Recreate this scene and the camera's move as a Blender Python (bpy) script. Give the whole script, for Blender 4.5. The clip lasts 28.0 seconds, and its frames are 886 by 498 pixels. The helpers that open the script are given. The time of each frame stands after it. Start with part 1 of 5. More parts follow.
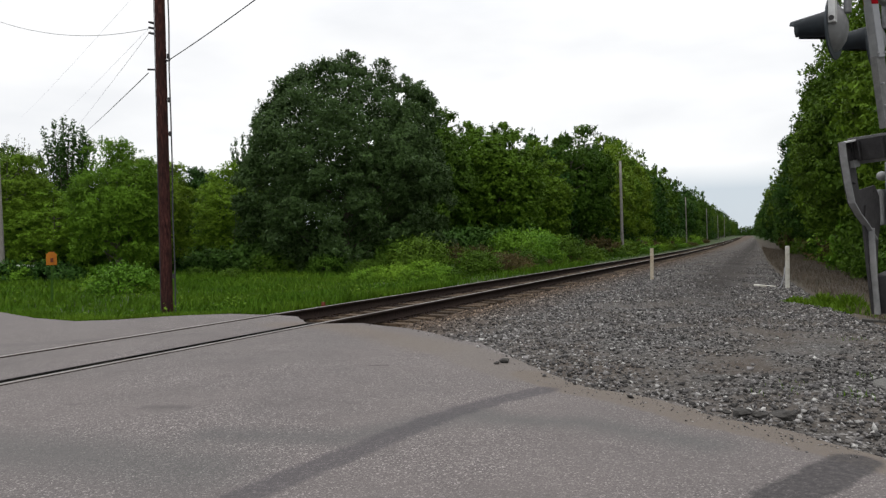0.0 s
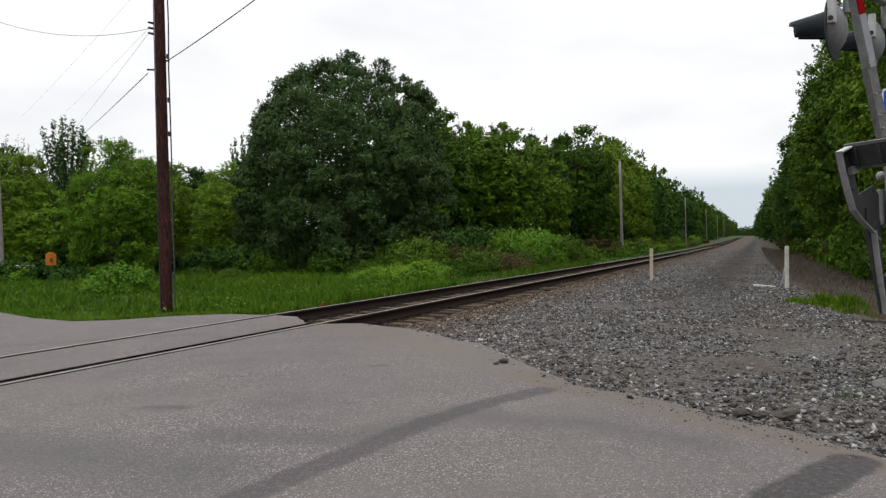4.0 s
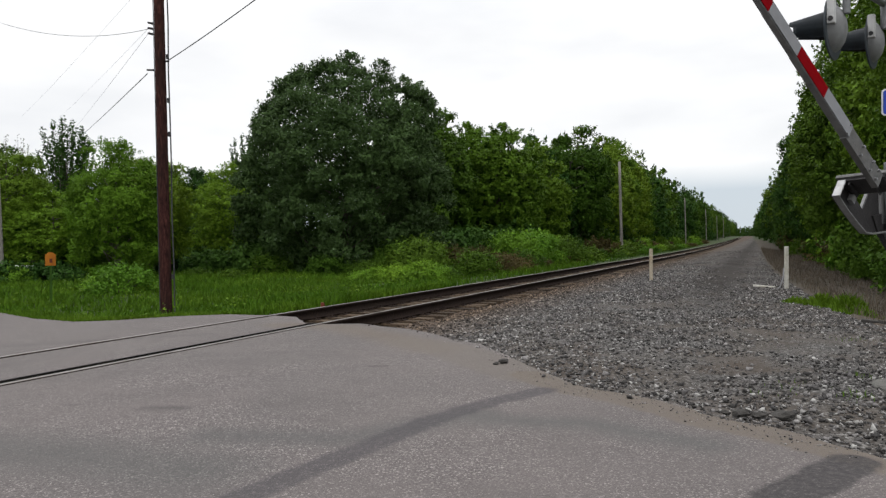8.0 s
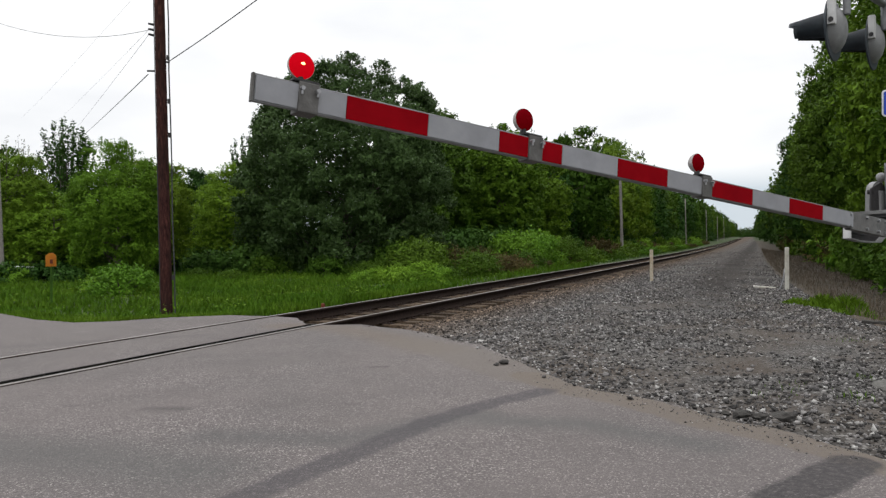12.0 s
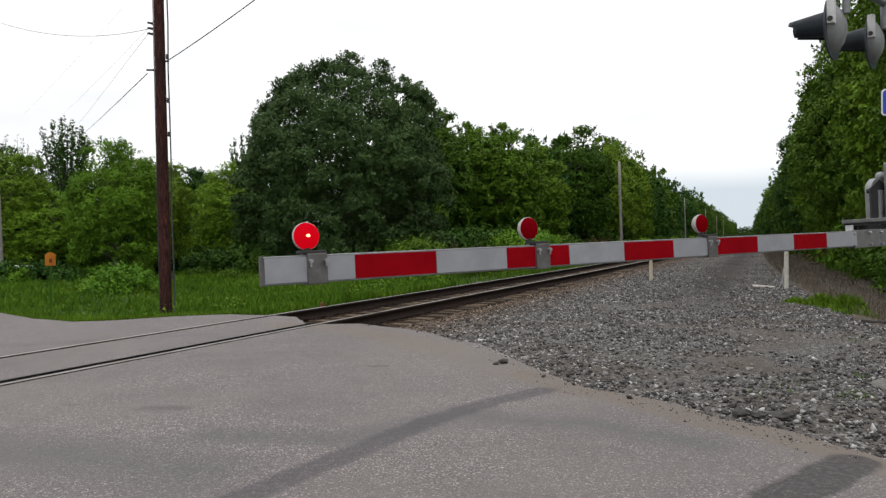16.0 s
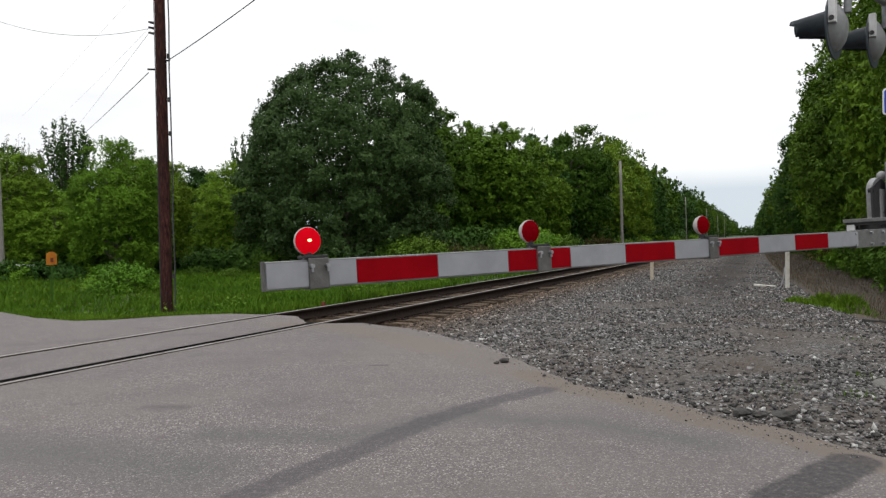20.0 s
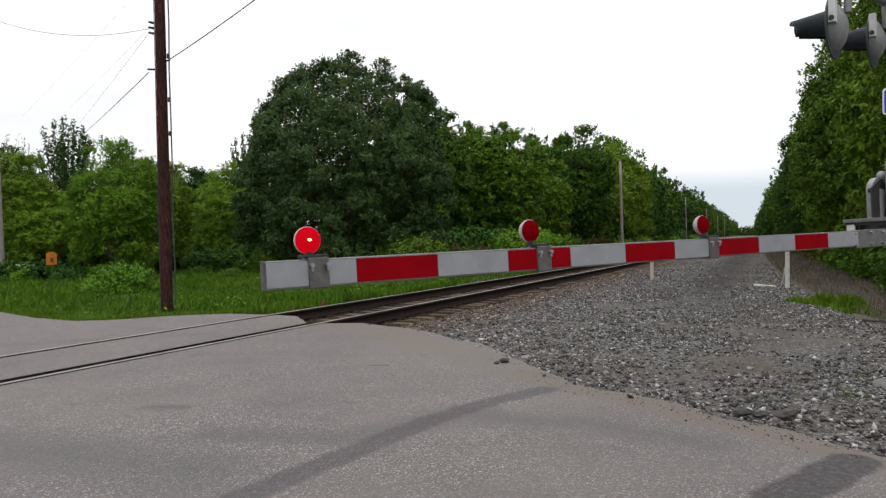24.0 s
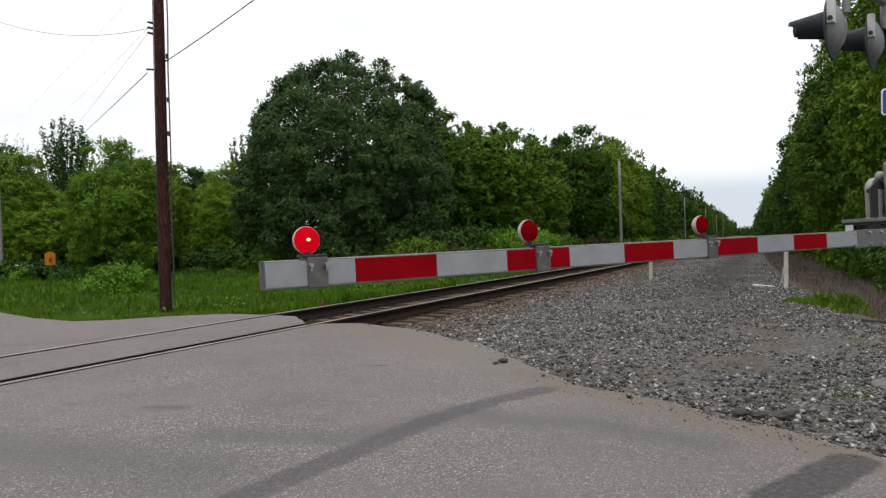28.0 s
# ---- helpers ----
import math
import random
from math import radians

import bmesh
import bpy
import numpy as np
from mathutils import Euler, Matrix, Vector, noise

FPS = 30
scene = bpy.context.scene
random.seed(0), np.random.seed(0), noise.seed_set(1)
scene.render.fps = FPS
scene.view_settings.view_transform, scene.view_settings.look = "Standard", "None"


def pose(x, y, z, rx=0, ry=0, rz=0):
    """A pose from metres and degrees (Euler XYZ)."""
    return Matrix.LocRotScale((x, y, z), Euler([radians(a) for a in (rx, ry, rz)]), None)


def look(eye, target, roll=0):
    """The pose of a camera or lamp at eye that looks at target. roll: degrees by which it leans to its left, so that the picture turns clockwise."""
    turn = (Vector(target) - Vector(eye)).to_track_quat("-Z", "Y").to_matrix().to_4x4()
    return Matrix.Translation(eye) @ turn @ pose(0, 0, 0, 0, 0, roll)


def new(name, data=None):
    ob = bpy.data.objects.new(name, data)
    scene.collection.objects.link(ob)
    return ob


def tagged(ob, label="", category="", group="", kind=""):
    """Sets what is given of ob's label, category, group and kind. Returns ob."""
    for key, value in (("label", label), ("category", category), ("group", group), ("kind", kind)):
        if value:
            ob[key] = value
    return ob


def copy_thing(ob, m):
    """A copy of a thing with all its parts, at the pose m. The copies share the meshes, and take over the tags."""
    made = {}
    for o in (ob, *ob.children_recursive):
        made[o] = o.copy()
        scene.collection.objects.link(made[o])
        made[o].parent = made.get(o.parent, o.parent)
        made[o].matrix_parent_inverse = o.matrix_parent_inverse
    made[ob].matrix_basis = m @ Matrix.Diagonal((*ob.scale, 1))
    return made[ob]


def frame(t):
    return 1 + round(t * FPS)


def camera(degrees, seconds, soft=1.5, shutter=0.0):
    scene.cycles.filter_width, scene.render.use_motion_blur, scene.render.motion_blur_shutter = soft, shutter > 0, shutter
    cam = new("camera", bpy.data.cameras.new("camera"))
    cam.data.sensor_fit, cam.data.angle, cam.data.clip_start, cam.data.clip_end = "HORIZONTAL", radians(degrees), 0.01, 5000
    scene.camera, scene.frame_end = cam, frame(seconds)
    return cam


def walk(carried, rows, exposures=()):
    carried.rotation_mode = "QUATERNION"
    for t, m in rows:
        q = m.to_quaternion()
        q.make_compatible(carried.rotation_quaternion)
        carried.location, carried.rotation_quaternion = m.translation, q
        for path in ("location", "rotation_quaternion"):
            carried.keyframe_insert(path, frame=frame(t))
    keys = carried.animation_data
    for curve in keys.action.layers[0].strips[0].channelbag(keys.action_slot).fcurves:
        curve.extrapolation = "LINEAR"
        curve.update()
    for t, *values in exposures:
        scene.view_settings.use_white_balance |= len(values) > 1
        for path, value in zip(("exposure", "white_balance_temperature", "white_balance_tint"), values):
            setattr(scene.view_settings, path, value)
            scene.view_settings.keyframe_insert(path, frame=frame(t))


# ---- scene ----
EYE = Vector((0, 0, 1.22))
TILT = 0.5964          # degrees below the horizon
ROLL = -0.5
FOCAL = 1249.0
# slight sway of the tripod head: seconds, sideways and up-down in units of 1/1249 rad
SWAY = [(0, .8, -.3), (1, .6, -.3), (1.5, .2, .5), (2, .4, 1.0), (3, .2, 1.1), (3.5, .1, 0), (5.5, -.4, .1), (6, -.6, .4),
        (7, -.2, .6), (7.5, .6, -.6), (8, -.5, .6), (8.5, .1, .7), (9, -.4, -.5), (9.5, -2, 1.1), (10, .2, .4),
        (10.5, -.5, 2.4), (11, .1, .8), (11.5, -.6, 1.1), (12, .1, 2.1), (12.5, -.7, -.2), (14.5, -.8, .1), (15, -.6, .1),
        (16, -.8, .6), (16.5, -.8, 1.5), (17, -.8, 2.1), (17.5, .4, -.4), (18, .6, -.4), (20, .8, -.6), (20.5, .5, .1),
        (21, .6, -.3), (21.5, -.8, .3), (23.5, .8, -2.1), (24, .8, -.6), (25.5, .8, -.6), (26, .1, -.6), (26.5, -.6, .4),
        (27, -.9, -.4), (28, -1, -.3)]


def aim(dx, dy):
    yaw, pitch = dx / FOCAL, -radians(TILT) + dy / FOCAL
    return EYE + Vector((-math.sin(yaw), math.cos(yaw), math.tan(pitch))) * 10


cam = camera(64.2, 28.0, soft=1.35)
walk(cam, [(t, look(EYE, aim(dx, dy), ROLL)) for t, dx, dy in SWAY], [(0, -.10), (9, -.10), (11.5, -.07), (15, 0), (28, 0)])

# ---------------------------------------------------------------- light
SUN_EL, SUN_AZ = radians(76), radians(200)


def make_world():
    world = bpy.data.worlds.new("overcast_sky")
    scene.world = world
    world.use_nodes = True
    nt = world.node_tree
    nt.nodes.clear()
    N, Lk = nt.nodes.new, nt.links.new
    out, bg = N("ShaderNodeOutputWorld"), N("ShaderNodeBackground")
    sky = N("ShaderNodeTexSky")
    sky.sky_type, sky.sun_disc = "NISHITA", False
    sky.sun_elevation, sky.sun_rotation = SUN_EL, SUN_AZ
    tc = N("ShaderNodeTexCoord")
    sep = N("ShaderNodeSeparateXYZ")
    Lk(tc.outputs["Generated"], sep.inputs[0])
    # clouds: stretched near the horizon, as a flat layer overhead looks
    mapping = N("ShaderNodeMapping")
    mapping.inputs["Scale"].default_value = (1.0, 1.0, 3.2)
    Lk(tc.outputs["Generated"], mapping.inputs[0])
    noise_1 = N("ShaderNodeTexNoise")
    noise_1.inputs["Scale"].default_value, noise_1.inputs["Detail"].default_value = 2.6, 6
    noise_1.inputs["Roughness"].default_value = .5
    Lk(mapping.outputs[0], noise_1.inputs[0])
    ramp = N("ShaderNodeValToRGB")
    ramp.color_ramp.elements[0].position, ramp.color_ramp.elements[0].color = .36, (1.0, 1.01, 1.03, 1)
    ramp.color_ramp.elements[1].position, ramp.color_ramp.elements[1].color = .56, (1.17, 1.17, 1.17, 1)
    Lk(noise_1.outputs[0], ramp.inputs[0])
    # the thicker bank low over the horizon
    low = N("ShaderNodeMapRange")
    low.inputs["From Min"].default_value, low.inputs["From Max"].default_value = .066, .102
    Lk(sep.outputs["Z"], low.inputs["Value"])
    bank = N("ShaderNodeMixRGB")
    bank.inputs[1].default_value = (.69, .765, .835, 1)
    Lk(low.outputs[0], bank.inputs[0])
    Lk(ramp.outputs[0], bank.inputs[2])
    veil = N("ShaderNodeMixRGB")
    veil.inputs[0].default_value = .93
    dim = N("ShaderNodeVectorMath")
    dim.operation = "SCALE"
    dim.inputs["Scale"].default_value = .12
    Lk(sky.outputs[0], dim.inputs[0])
    Lk(dim.outputs[0], veil.inputs[1])
    Lk(bank.outputs[0], veil.inputs[2])
    # an overcast sky is about twice as bright overhead as low down
    rise, lift = N("ShaderNodeMapRange"), N("ShaderNodeVectorMath")
    rise.inputs["From Min"].default_value, rise.inputs["From Max"].default_value = .28, 1.0
    rise.inputs["To Min"].default_value, rise.inputs["To Max"].default_value = 1.0, 2.2
    lift.operation = "SCALE"
    Lk(sep.outputs["Z"], rise.inputs["Value"])
    Lk(rise.outputs[0], lift.inputs["Scale"])
    Lk(veil.outputs[0], lift.inputs[0])
    Lk(lift.outputs[0], bg.inputs[0])
    bg.inputs[1].default_value = 1.0
    Lk(bg.outputs[0], out.inputs[0])


make_world()
sun = new("sun", bpy.data.lights.new("sun", "SUN"))
sun.data.energy, sun.data.angle, sun.data.color = 0.8, radians(40), (1.0, .97, .92)
sun.matrix_world = look((0, 0, 30), (30 * math.cos(SUN_EL) * math.sin(radians(20)), 30 * math.cos(SUN_EL) * math.cos(radians(20)), 30 - 30 * math.sin(SUN_EL)))
scene.view_settings.exposure = 0.0


# ---------------------------------------------------------------- materials
def material(name, base=(.5, .5, .5), dark=None, light=None, scale=8.0, rough=.8, metal=0.0, bump=.0, bump_scale=60.0,
             patch=None, patch_scale=.6, vary=0.0, island=0.0, detail=6, emit=None, spec=.3, stretch=(1, 1, 1), wash=.5, sheer=0.0, lo=.3, hi=.7, grit=.65, silver=None):
    """Two scales of colour variation (fine grain between dark and light, broad patches), with relief."""
    mat = bpy.data.materials.new(name)
    mat.use_nodes = True
    nt = mat.node_tree
    N, Lk = nt.nodes.new, nt.links.new
    bsdf = nt.nodes["Principled BSDF"]
    dark, light = dark or tuple(c * .7 for c in base), light or tuple(min(1, c * 1.25) for c in base)
    tc, mp = N("ShaderNodeTexCoord"), N("ShaderNodeMapping")
    mp.inputs["Scale"].default_value = stretch
    Lk(tc.outputs["Object"], mp.inputs[0])
    fine = N("ShaderNodeTexNoise")
    fine.inputs["Scale"].default_value, fine.inputs["Detail"].default_value = scale, detail
    fine.inputs["Roughness"].default_value = grit
    Lk(mp.outputs[0], fine.inputs[0])
    ramp = N("ShaderNodeValToRGB")
    ramp.color_ramp.elements[0].position, ramp.color_ramp.elements[0].color = lo, (*dark, 1)
    ramp.color_ramp.elements[1].position, ramp.color_ramp.elements[1].color = hi, (*light, 1)
    mid = ramp.color_ramp.elements.new(.5)
    mid.color = (*base, 1)
    Lk(fine.outputs[0], ramp.inputs[0])
    colour = ramp.outputs[0]
    if patch:
        broad = N("ShaderNodeTexNoise")
        broad.inputs["Scale"].default_value, broad.inputs["Detail"].default_value = patch_scale, 4
        Lk(mp.outputs[0], broad.inputs[0])
        rng = N("ShaderNodeMapRange")
        rng.inputs["From Min"].default_value, rng.inputs["From Max"].default_value = .42, .66
        rng.inputs["To Max"].default_value = wash
        Lk(broad.outputs[0], rng.inputs["Value"])
        mix = N("ShaderNodeMixRGB")
        mix.inputs[2].default_value = (*patch, 1)
        Lk(rng.outputs[0], mix.inputs[0])
        Lk(colour, mix.inputs[1])
        colour = mix.outputs[0]
    for amount, node, socket in ((vary, "ShaderNodeObjectInfo", "Random"), (island, "ShaderNodeNewGeometry", "Random Per Island")):
        if amount:
            info, hsv, rng = N(node), N("ShaderNodeHueSaturation"), N("ShaderNodeMapRange")
            rng.inputs["To Min"].default_value, rng.inputs["To Max"].default_value = 1 - amount, 1 + amount
            Lk(info.outputs[socket], rng.inputs["Value"])
            Lk(rng.outputs[0], hsv.inputs["Value"])
            if sheer and socket == "Random":    # plants differ a little in hue
                hue = N("ShaderNodeMapRange")
                hue.inputs["To Min"].default_value, hue.inputs["To Max"].default_value = .513, .487
                Lk(info.outputs[socket], hue.inputs["Value"])
                Lk(hue.outputs[0], hsv.inputs["Hue"])
            Lk(colour, hsv.inputs["Color"])
            colour = hsv.outputs[0]
    if silver:    # one leaf in fourteen shows its pale underside
        geo, some, mix = N("ShaderNodeNewGeometry"), N("ShaderNodeMath"), N("ShaderNodeMixRGB")
        some.operation = "GREATER_THAN"
        some.inputs[1].default_value = .93
        mix.inputs[2].default_value = (*silver, 1)
        Lk(geo.outputs["Random Per Island"], some.inputs[0])
        Lk(some.outputs[0], mix.inputs[0])
        Lk(colour, mix.inputs[1])
        colour = mix.outputs[0]
    Lk(colour, bsdf.inputs["Base Color"])
    bsdf.inputs["Roughness"].default_value, bsdf.inputs["Metallic"].default_value = rough, metal
    bsdf.inputs["Specular IOR Level"].default_value = spec
    if bump:
        grain, bp = N("ShaderNodeTexNoise"), N("ShaderNodeBump")
        grain.inputs["Scale"].default_value, grain.inputs["Detail"].default_value = bump_scale, 5
        Lk(mp.outputs[0], grain.inputs[0])
        bp.inputs["Strength"].default_value, bp.inputs["Distance"].default_value = bump, .02
        Lk(grain.outputs[0], bp.inputs["Height"])
        Lk(bp.outputs[0], bsdf.inputs["Normal"])
    if emit:
        bsdf.inputs["Emission Color"].default_value, bsdf.inputs["Emission Strength"].default_value = (*emit[:3], 1), emit[3]
    if sheer:
        tr, ad = N("ShaderNodeBsdfTranslucent"), N("ShaderNodeMixShader")
        Lk(colour, tr.inputs[0])
        ad.inputs[0].default_value = sheer
        Lk(bsdf.outputs[0], ad.inputs[1])
        Lk(tr.outputs[0], ad.inputs[2])
        Lk(ad.outputs[0], nt.nodes["Material Output"].inputs[0])
    return mat


def gravel_bed_material(name):
    """Crushed stone too small to set singly: cells of mixed greys, dusted with dirt, with one dark cinder path along the line."""
    mat = bpy.data.materials.new(name)
    mat.use_nodes = True
    nt = mat.node_tree
    N, Lk = nt.nodes.new, nt.links.new
    bsdf = nt.nodes["Principled BSDF"]
    bsdf.inputs["Roughness"].default_value, bsdf.inputs["Specular IOR Level"].default_value = .95, .2
    tc = N("ShaderNodeTexCoord")
    cells, ramp = N("ShaderNodeTexVoronoi"), N("ShaderNodeValToRGB")
    cells.inputs["Scale"].default_value = 40
    Lk(tc.outputs["Object"], cells.inputs["Vector"])
    sep = N("ShaderNodeSeparateColor")
    Lk(cells.outputs["Color"], sep.inputs[0])
    stops = ramp.color_ramp.elements
    stops[0].position, stops[0].color = 0.0, (.025, .023, .021, 1)
    stops[1].position, stops[1].color = 1.0, (.24, .234, .228, 1)
    for at, c in ((.45, .058), (.75, .092), (.9, .14)):
        stops.new(at).color = (c, c * .95, c * .91, 1)
    Lk(sep.outputs[0], ramp.inputs[0])
    colour = ramp.outputs[0]

    def dust(scale, low, high, amount, tone, seed):
        nonlocal colour
        n, r, mx = N("ShaderNodeTexNoise"), N("ShaderNodeMapRange"), N("ShaderNodeMixRGB")
        n.noise_dimensions = "4D"
        n.inputs["W"].default_value, n.inputs["Scale"].default_value, n.inputs["Detail"].default_value = seed, scale, 6
        Lk(tc.outputs["Object"], n.inputs["Vector"])
        r.inputs["From Min"].default_value, r.inputs["From Max"].default_value, r.inputs["To Max"].default_value = low, high, amount
        Lk(n.outputs[0], r.inputs["Value"])
        Lk(r.outputs[0], mx.inputs[0])
        Lk(colour, mx.inputs[1])
        mx.inputs[2].default_value = (*tone, 1)
        colour = mx.outputs[0]
        return r
    dust(.7, .42, .6, .7, (.066, .054, .044), 1.0)
    dust(1.7, .5, .68, .6, (.052, .037, .027), 5.0)
    dust(.45, .55, .7, .5, (.10, .093, .09), 9.0)
    # the cinder path, and rust near the rails
    dot, off, rng = N("ShaderNodeVectorMath"), N("ShaderNodeMath"), N("ShaderNodeMapRange")
    dot.operation = "DOT_PRODUCT"
    dot.inputs[1].default_value = TN_PLAIN
    Lk(tc.outputs["Object"], dot.inputs[0])
    off.operation = "ABSOLUTE"
    add = N("ShaderNodeMath")
    add.inputs[1].default_value = 1.25
    Lk(dot.outputs["Value"], add.inputs[0])
    Lk(add.outputs[0], off.inputs[0])
    rust, stain = N("ShaderNodeMapRange"), N("ShaderNodeMixRGB")
    rust.inputs["From Min"].default_value, rust.inputs["From Max"].default_value, rust.inputs["To Max"].default_value = -3.4, -5.0, .65
    Lk(dot.outputs["Value"], rust.inputs["Value"])
    Lk(rust.outputs[0], stain.inputs[0])
    Lk(colour, stain.inputs[1])
    stain.inputs[2].default_value = (.072, .045, .027, 1)
    colour = stain.outputs[0]
    rng.inputs["From Min"].default_value, rng.inputs["From Max"].default_value = 1.05, .25
    Lk(off.outputs[0], rng.inputs["Value"])
    n = N("ShaderNodeTexNoise")
    n.inputs["Scale"].default_value, n.inputs["Detail"].default_value = .35, 5
    Lk(tc.outputs["Object"], n.inputs["Vector"])
    mul, mx = N("ShaderNodeMath"), N("ShaderNodeMixRGB")
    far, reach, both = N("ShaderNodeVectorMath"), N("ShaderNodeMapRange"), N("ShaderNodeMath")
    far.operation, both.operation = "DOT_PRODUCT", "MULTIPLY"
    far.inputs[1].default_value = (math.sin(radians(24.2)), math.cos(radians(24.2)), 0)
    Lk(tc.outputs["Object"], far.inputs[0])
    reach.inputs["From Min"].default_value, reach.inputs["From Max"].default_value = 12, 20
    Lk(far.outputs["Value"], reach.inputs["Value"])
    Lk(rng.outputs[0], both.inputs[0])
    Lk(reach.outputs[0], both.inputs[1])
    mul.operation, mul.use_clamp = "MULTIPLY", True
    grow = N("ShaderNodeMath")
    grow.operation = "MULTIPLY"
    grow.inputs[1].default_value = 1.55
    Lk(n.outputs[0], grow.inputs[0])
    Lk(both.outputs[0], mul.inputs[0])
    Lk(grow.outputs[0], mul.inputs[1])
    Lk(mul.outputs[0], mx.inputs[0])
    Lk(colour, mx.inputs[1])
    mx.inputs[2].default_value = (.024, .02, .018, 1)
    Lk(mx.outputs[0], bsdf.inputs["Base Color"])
    bp = N("ShaderNodeBump")
    bp.inputs["Strength"].default_value, bp.inputs["Distance"].default_value = .45, .02
    bp.invert = True
    Lk(cells.outputs["Distance"], bp.inputs["Height"])
    Lk(bp.outputs[0], bsdf.inputs["Normal"])
    return mat


# marks on the asphalt: way points, half width, soft edge, how strong, colour
MARKS = [
    ([(-2.4, 10.6), (-1.5, 10.2), (-.75, 9.2), (-.1, 8.1)], .30, .55, .55, (0.120, 0.094, 0.070)),                                              # sand carried off the gravel
    ([(-0.34, 8.62), (0.09, 7.98), (0.41, 7.23), (0.59, 6.89), (0.77, 6.47)], 0.347, .14, .75, (.118, .102, .090)),
    ([(0.77, 6.47), (0.94, 6.01), (1.1, 5.73), (1.26, 5.58), (1.46, 5.32), (1.62, 5.03), (1.7, 4.84), (1.83, 4.67), (2.02, 4.46), (2.17, 4.19), (2.29, 4.02), (2.45, 3.6)], 0.174, .08, 1.0, (.114, .095, .079)),
    ([(-3.4, 4.4), (-2.3, 4.15), (-1.36, 3.8)], .30, .6, .75, (0.070, 0.069, 0.067)),                                                         # dull grey wear
    ([(-1.5, 4.5), (-.63, 4.4), (.2, 5.0)], .16, .35, .75, (0.066, 0.065, 0.064)),
    ([(.38, 4.82), (.95, 4.72), (1.56, 4.2)], .14, .4, .75, (0.068, 0.069, 0.067)),
    ([(-2.5, 7.2), (-1.2, 7.6)], .15, .5, .35, (0.080, 0.072, 0.070)),
    ([(-6.5, 8.1), (-3.2, 9.6)], .12, .3, .45, (0.076, 0.070, 0.069)),
    ([(-2.22, 5.27), (-1.95, 5.26)], .05, .18, .85, (0.059, 0.054, 0.053)),                                                                  # drips
    ([(-.72, 6.98), (-.58, 6.97)], .04, .09, .9, (0.053, 0.046, 0.044)),
    ([(-2.88, 5.42), (-2.82, 5.40)], .03, .10, .5, (0.056, 0.051, 0.050)),
    ([(-1.3, 2.8), (-.96, 3.42), (-.66, 3.9), (-.36, 4.4), (.02, 4.98), (.44, 5.45), (.82, 5.78)], .105, .07, .85, (.052, .0475, .051)),    # tar seals
    ([(1.2, 2.8), (1.57, 3.30), (1.98, 3.64), (2.26, 3.86)], .13, .05, 1.0, (0.038, 0.035, 0.036)),
]


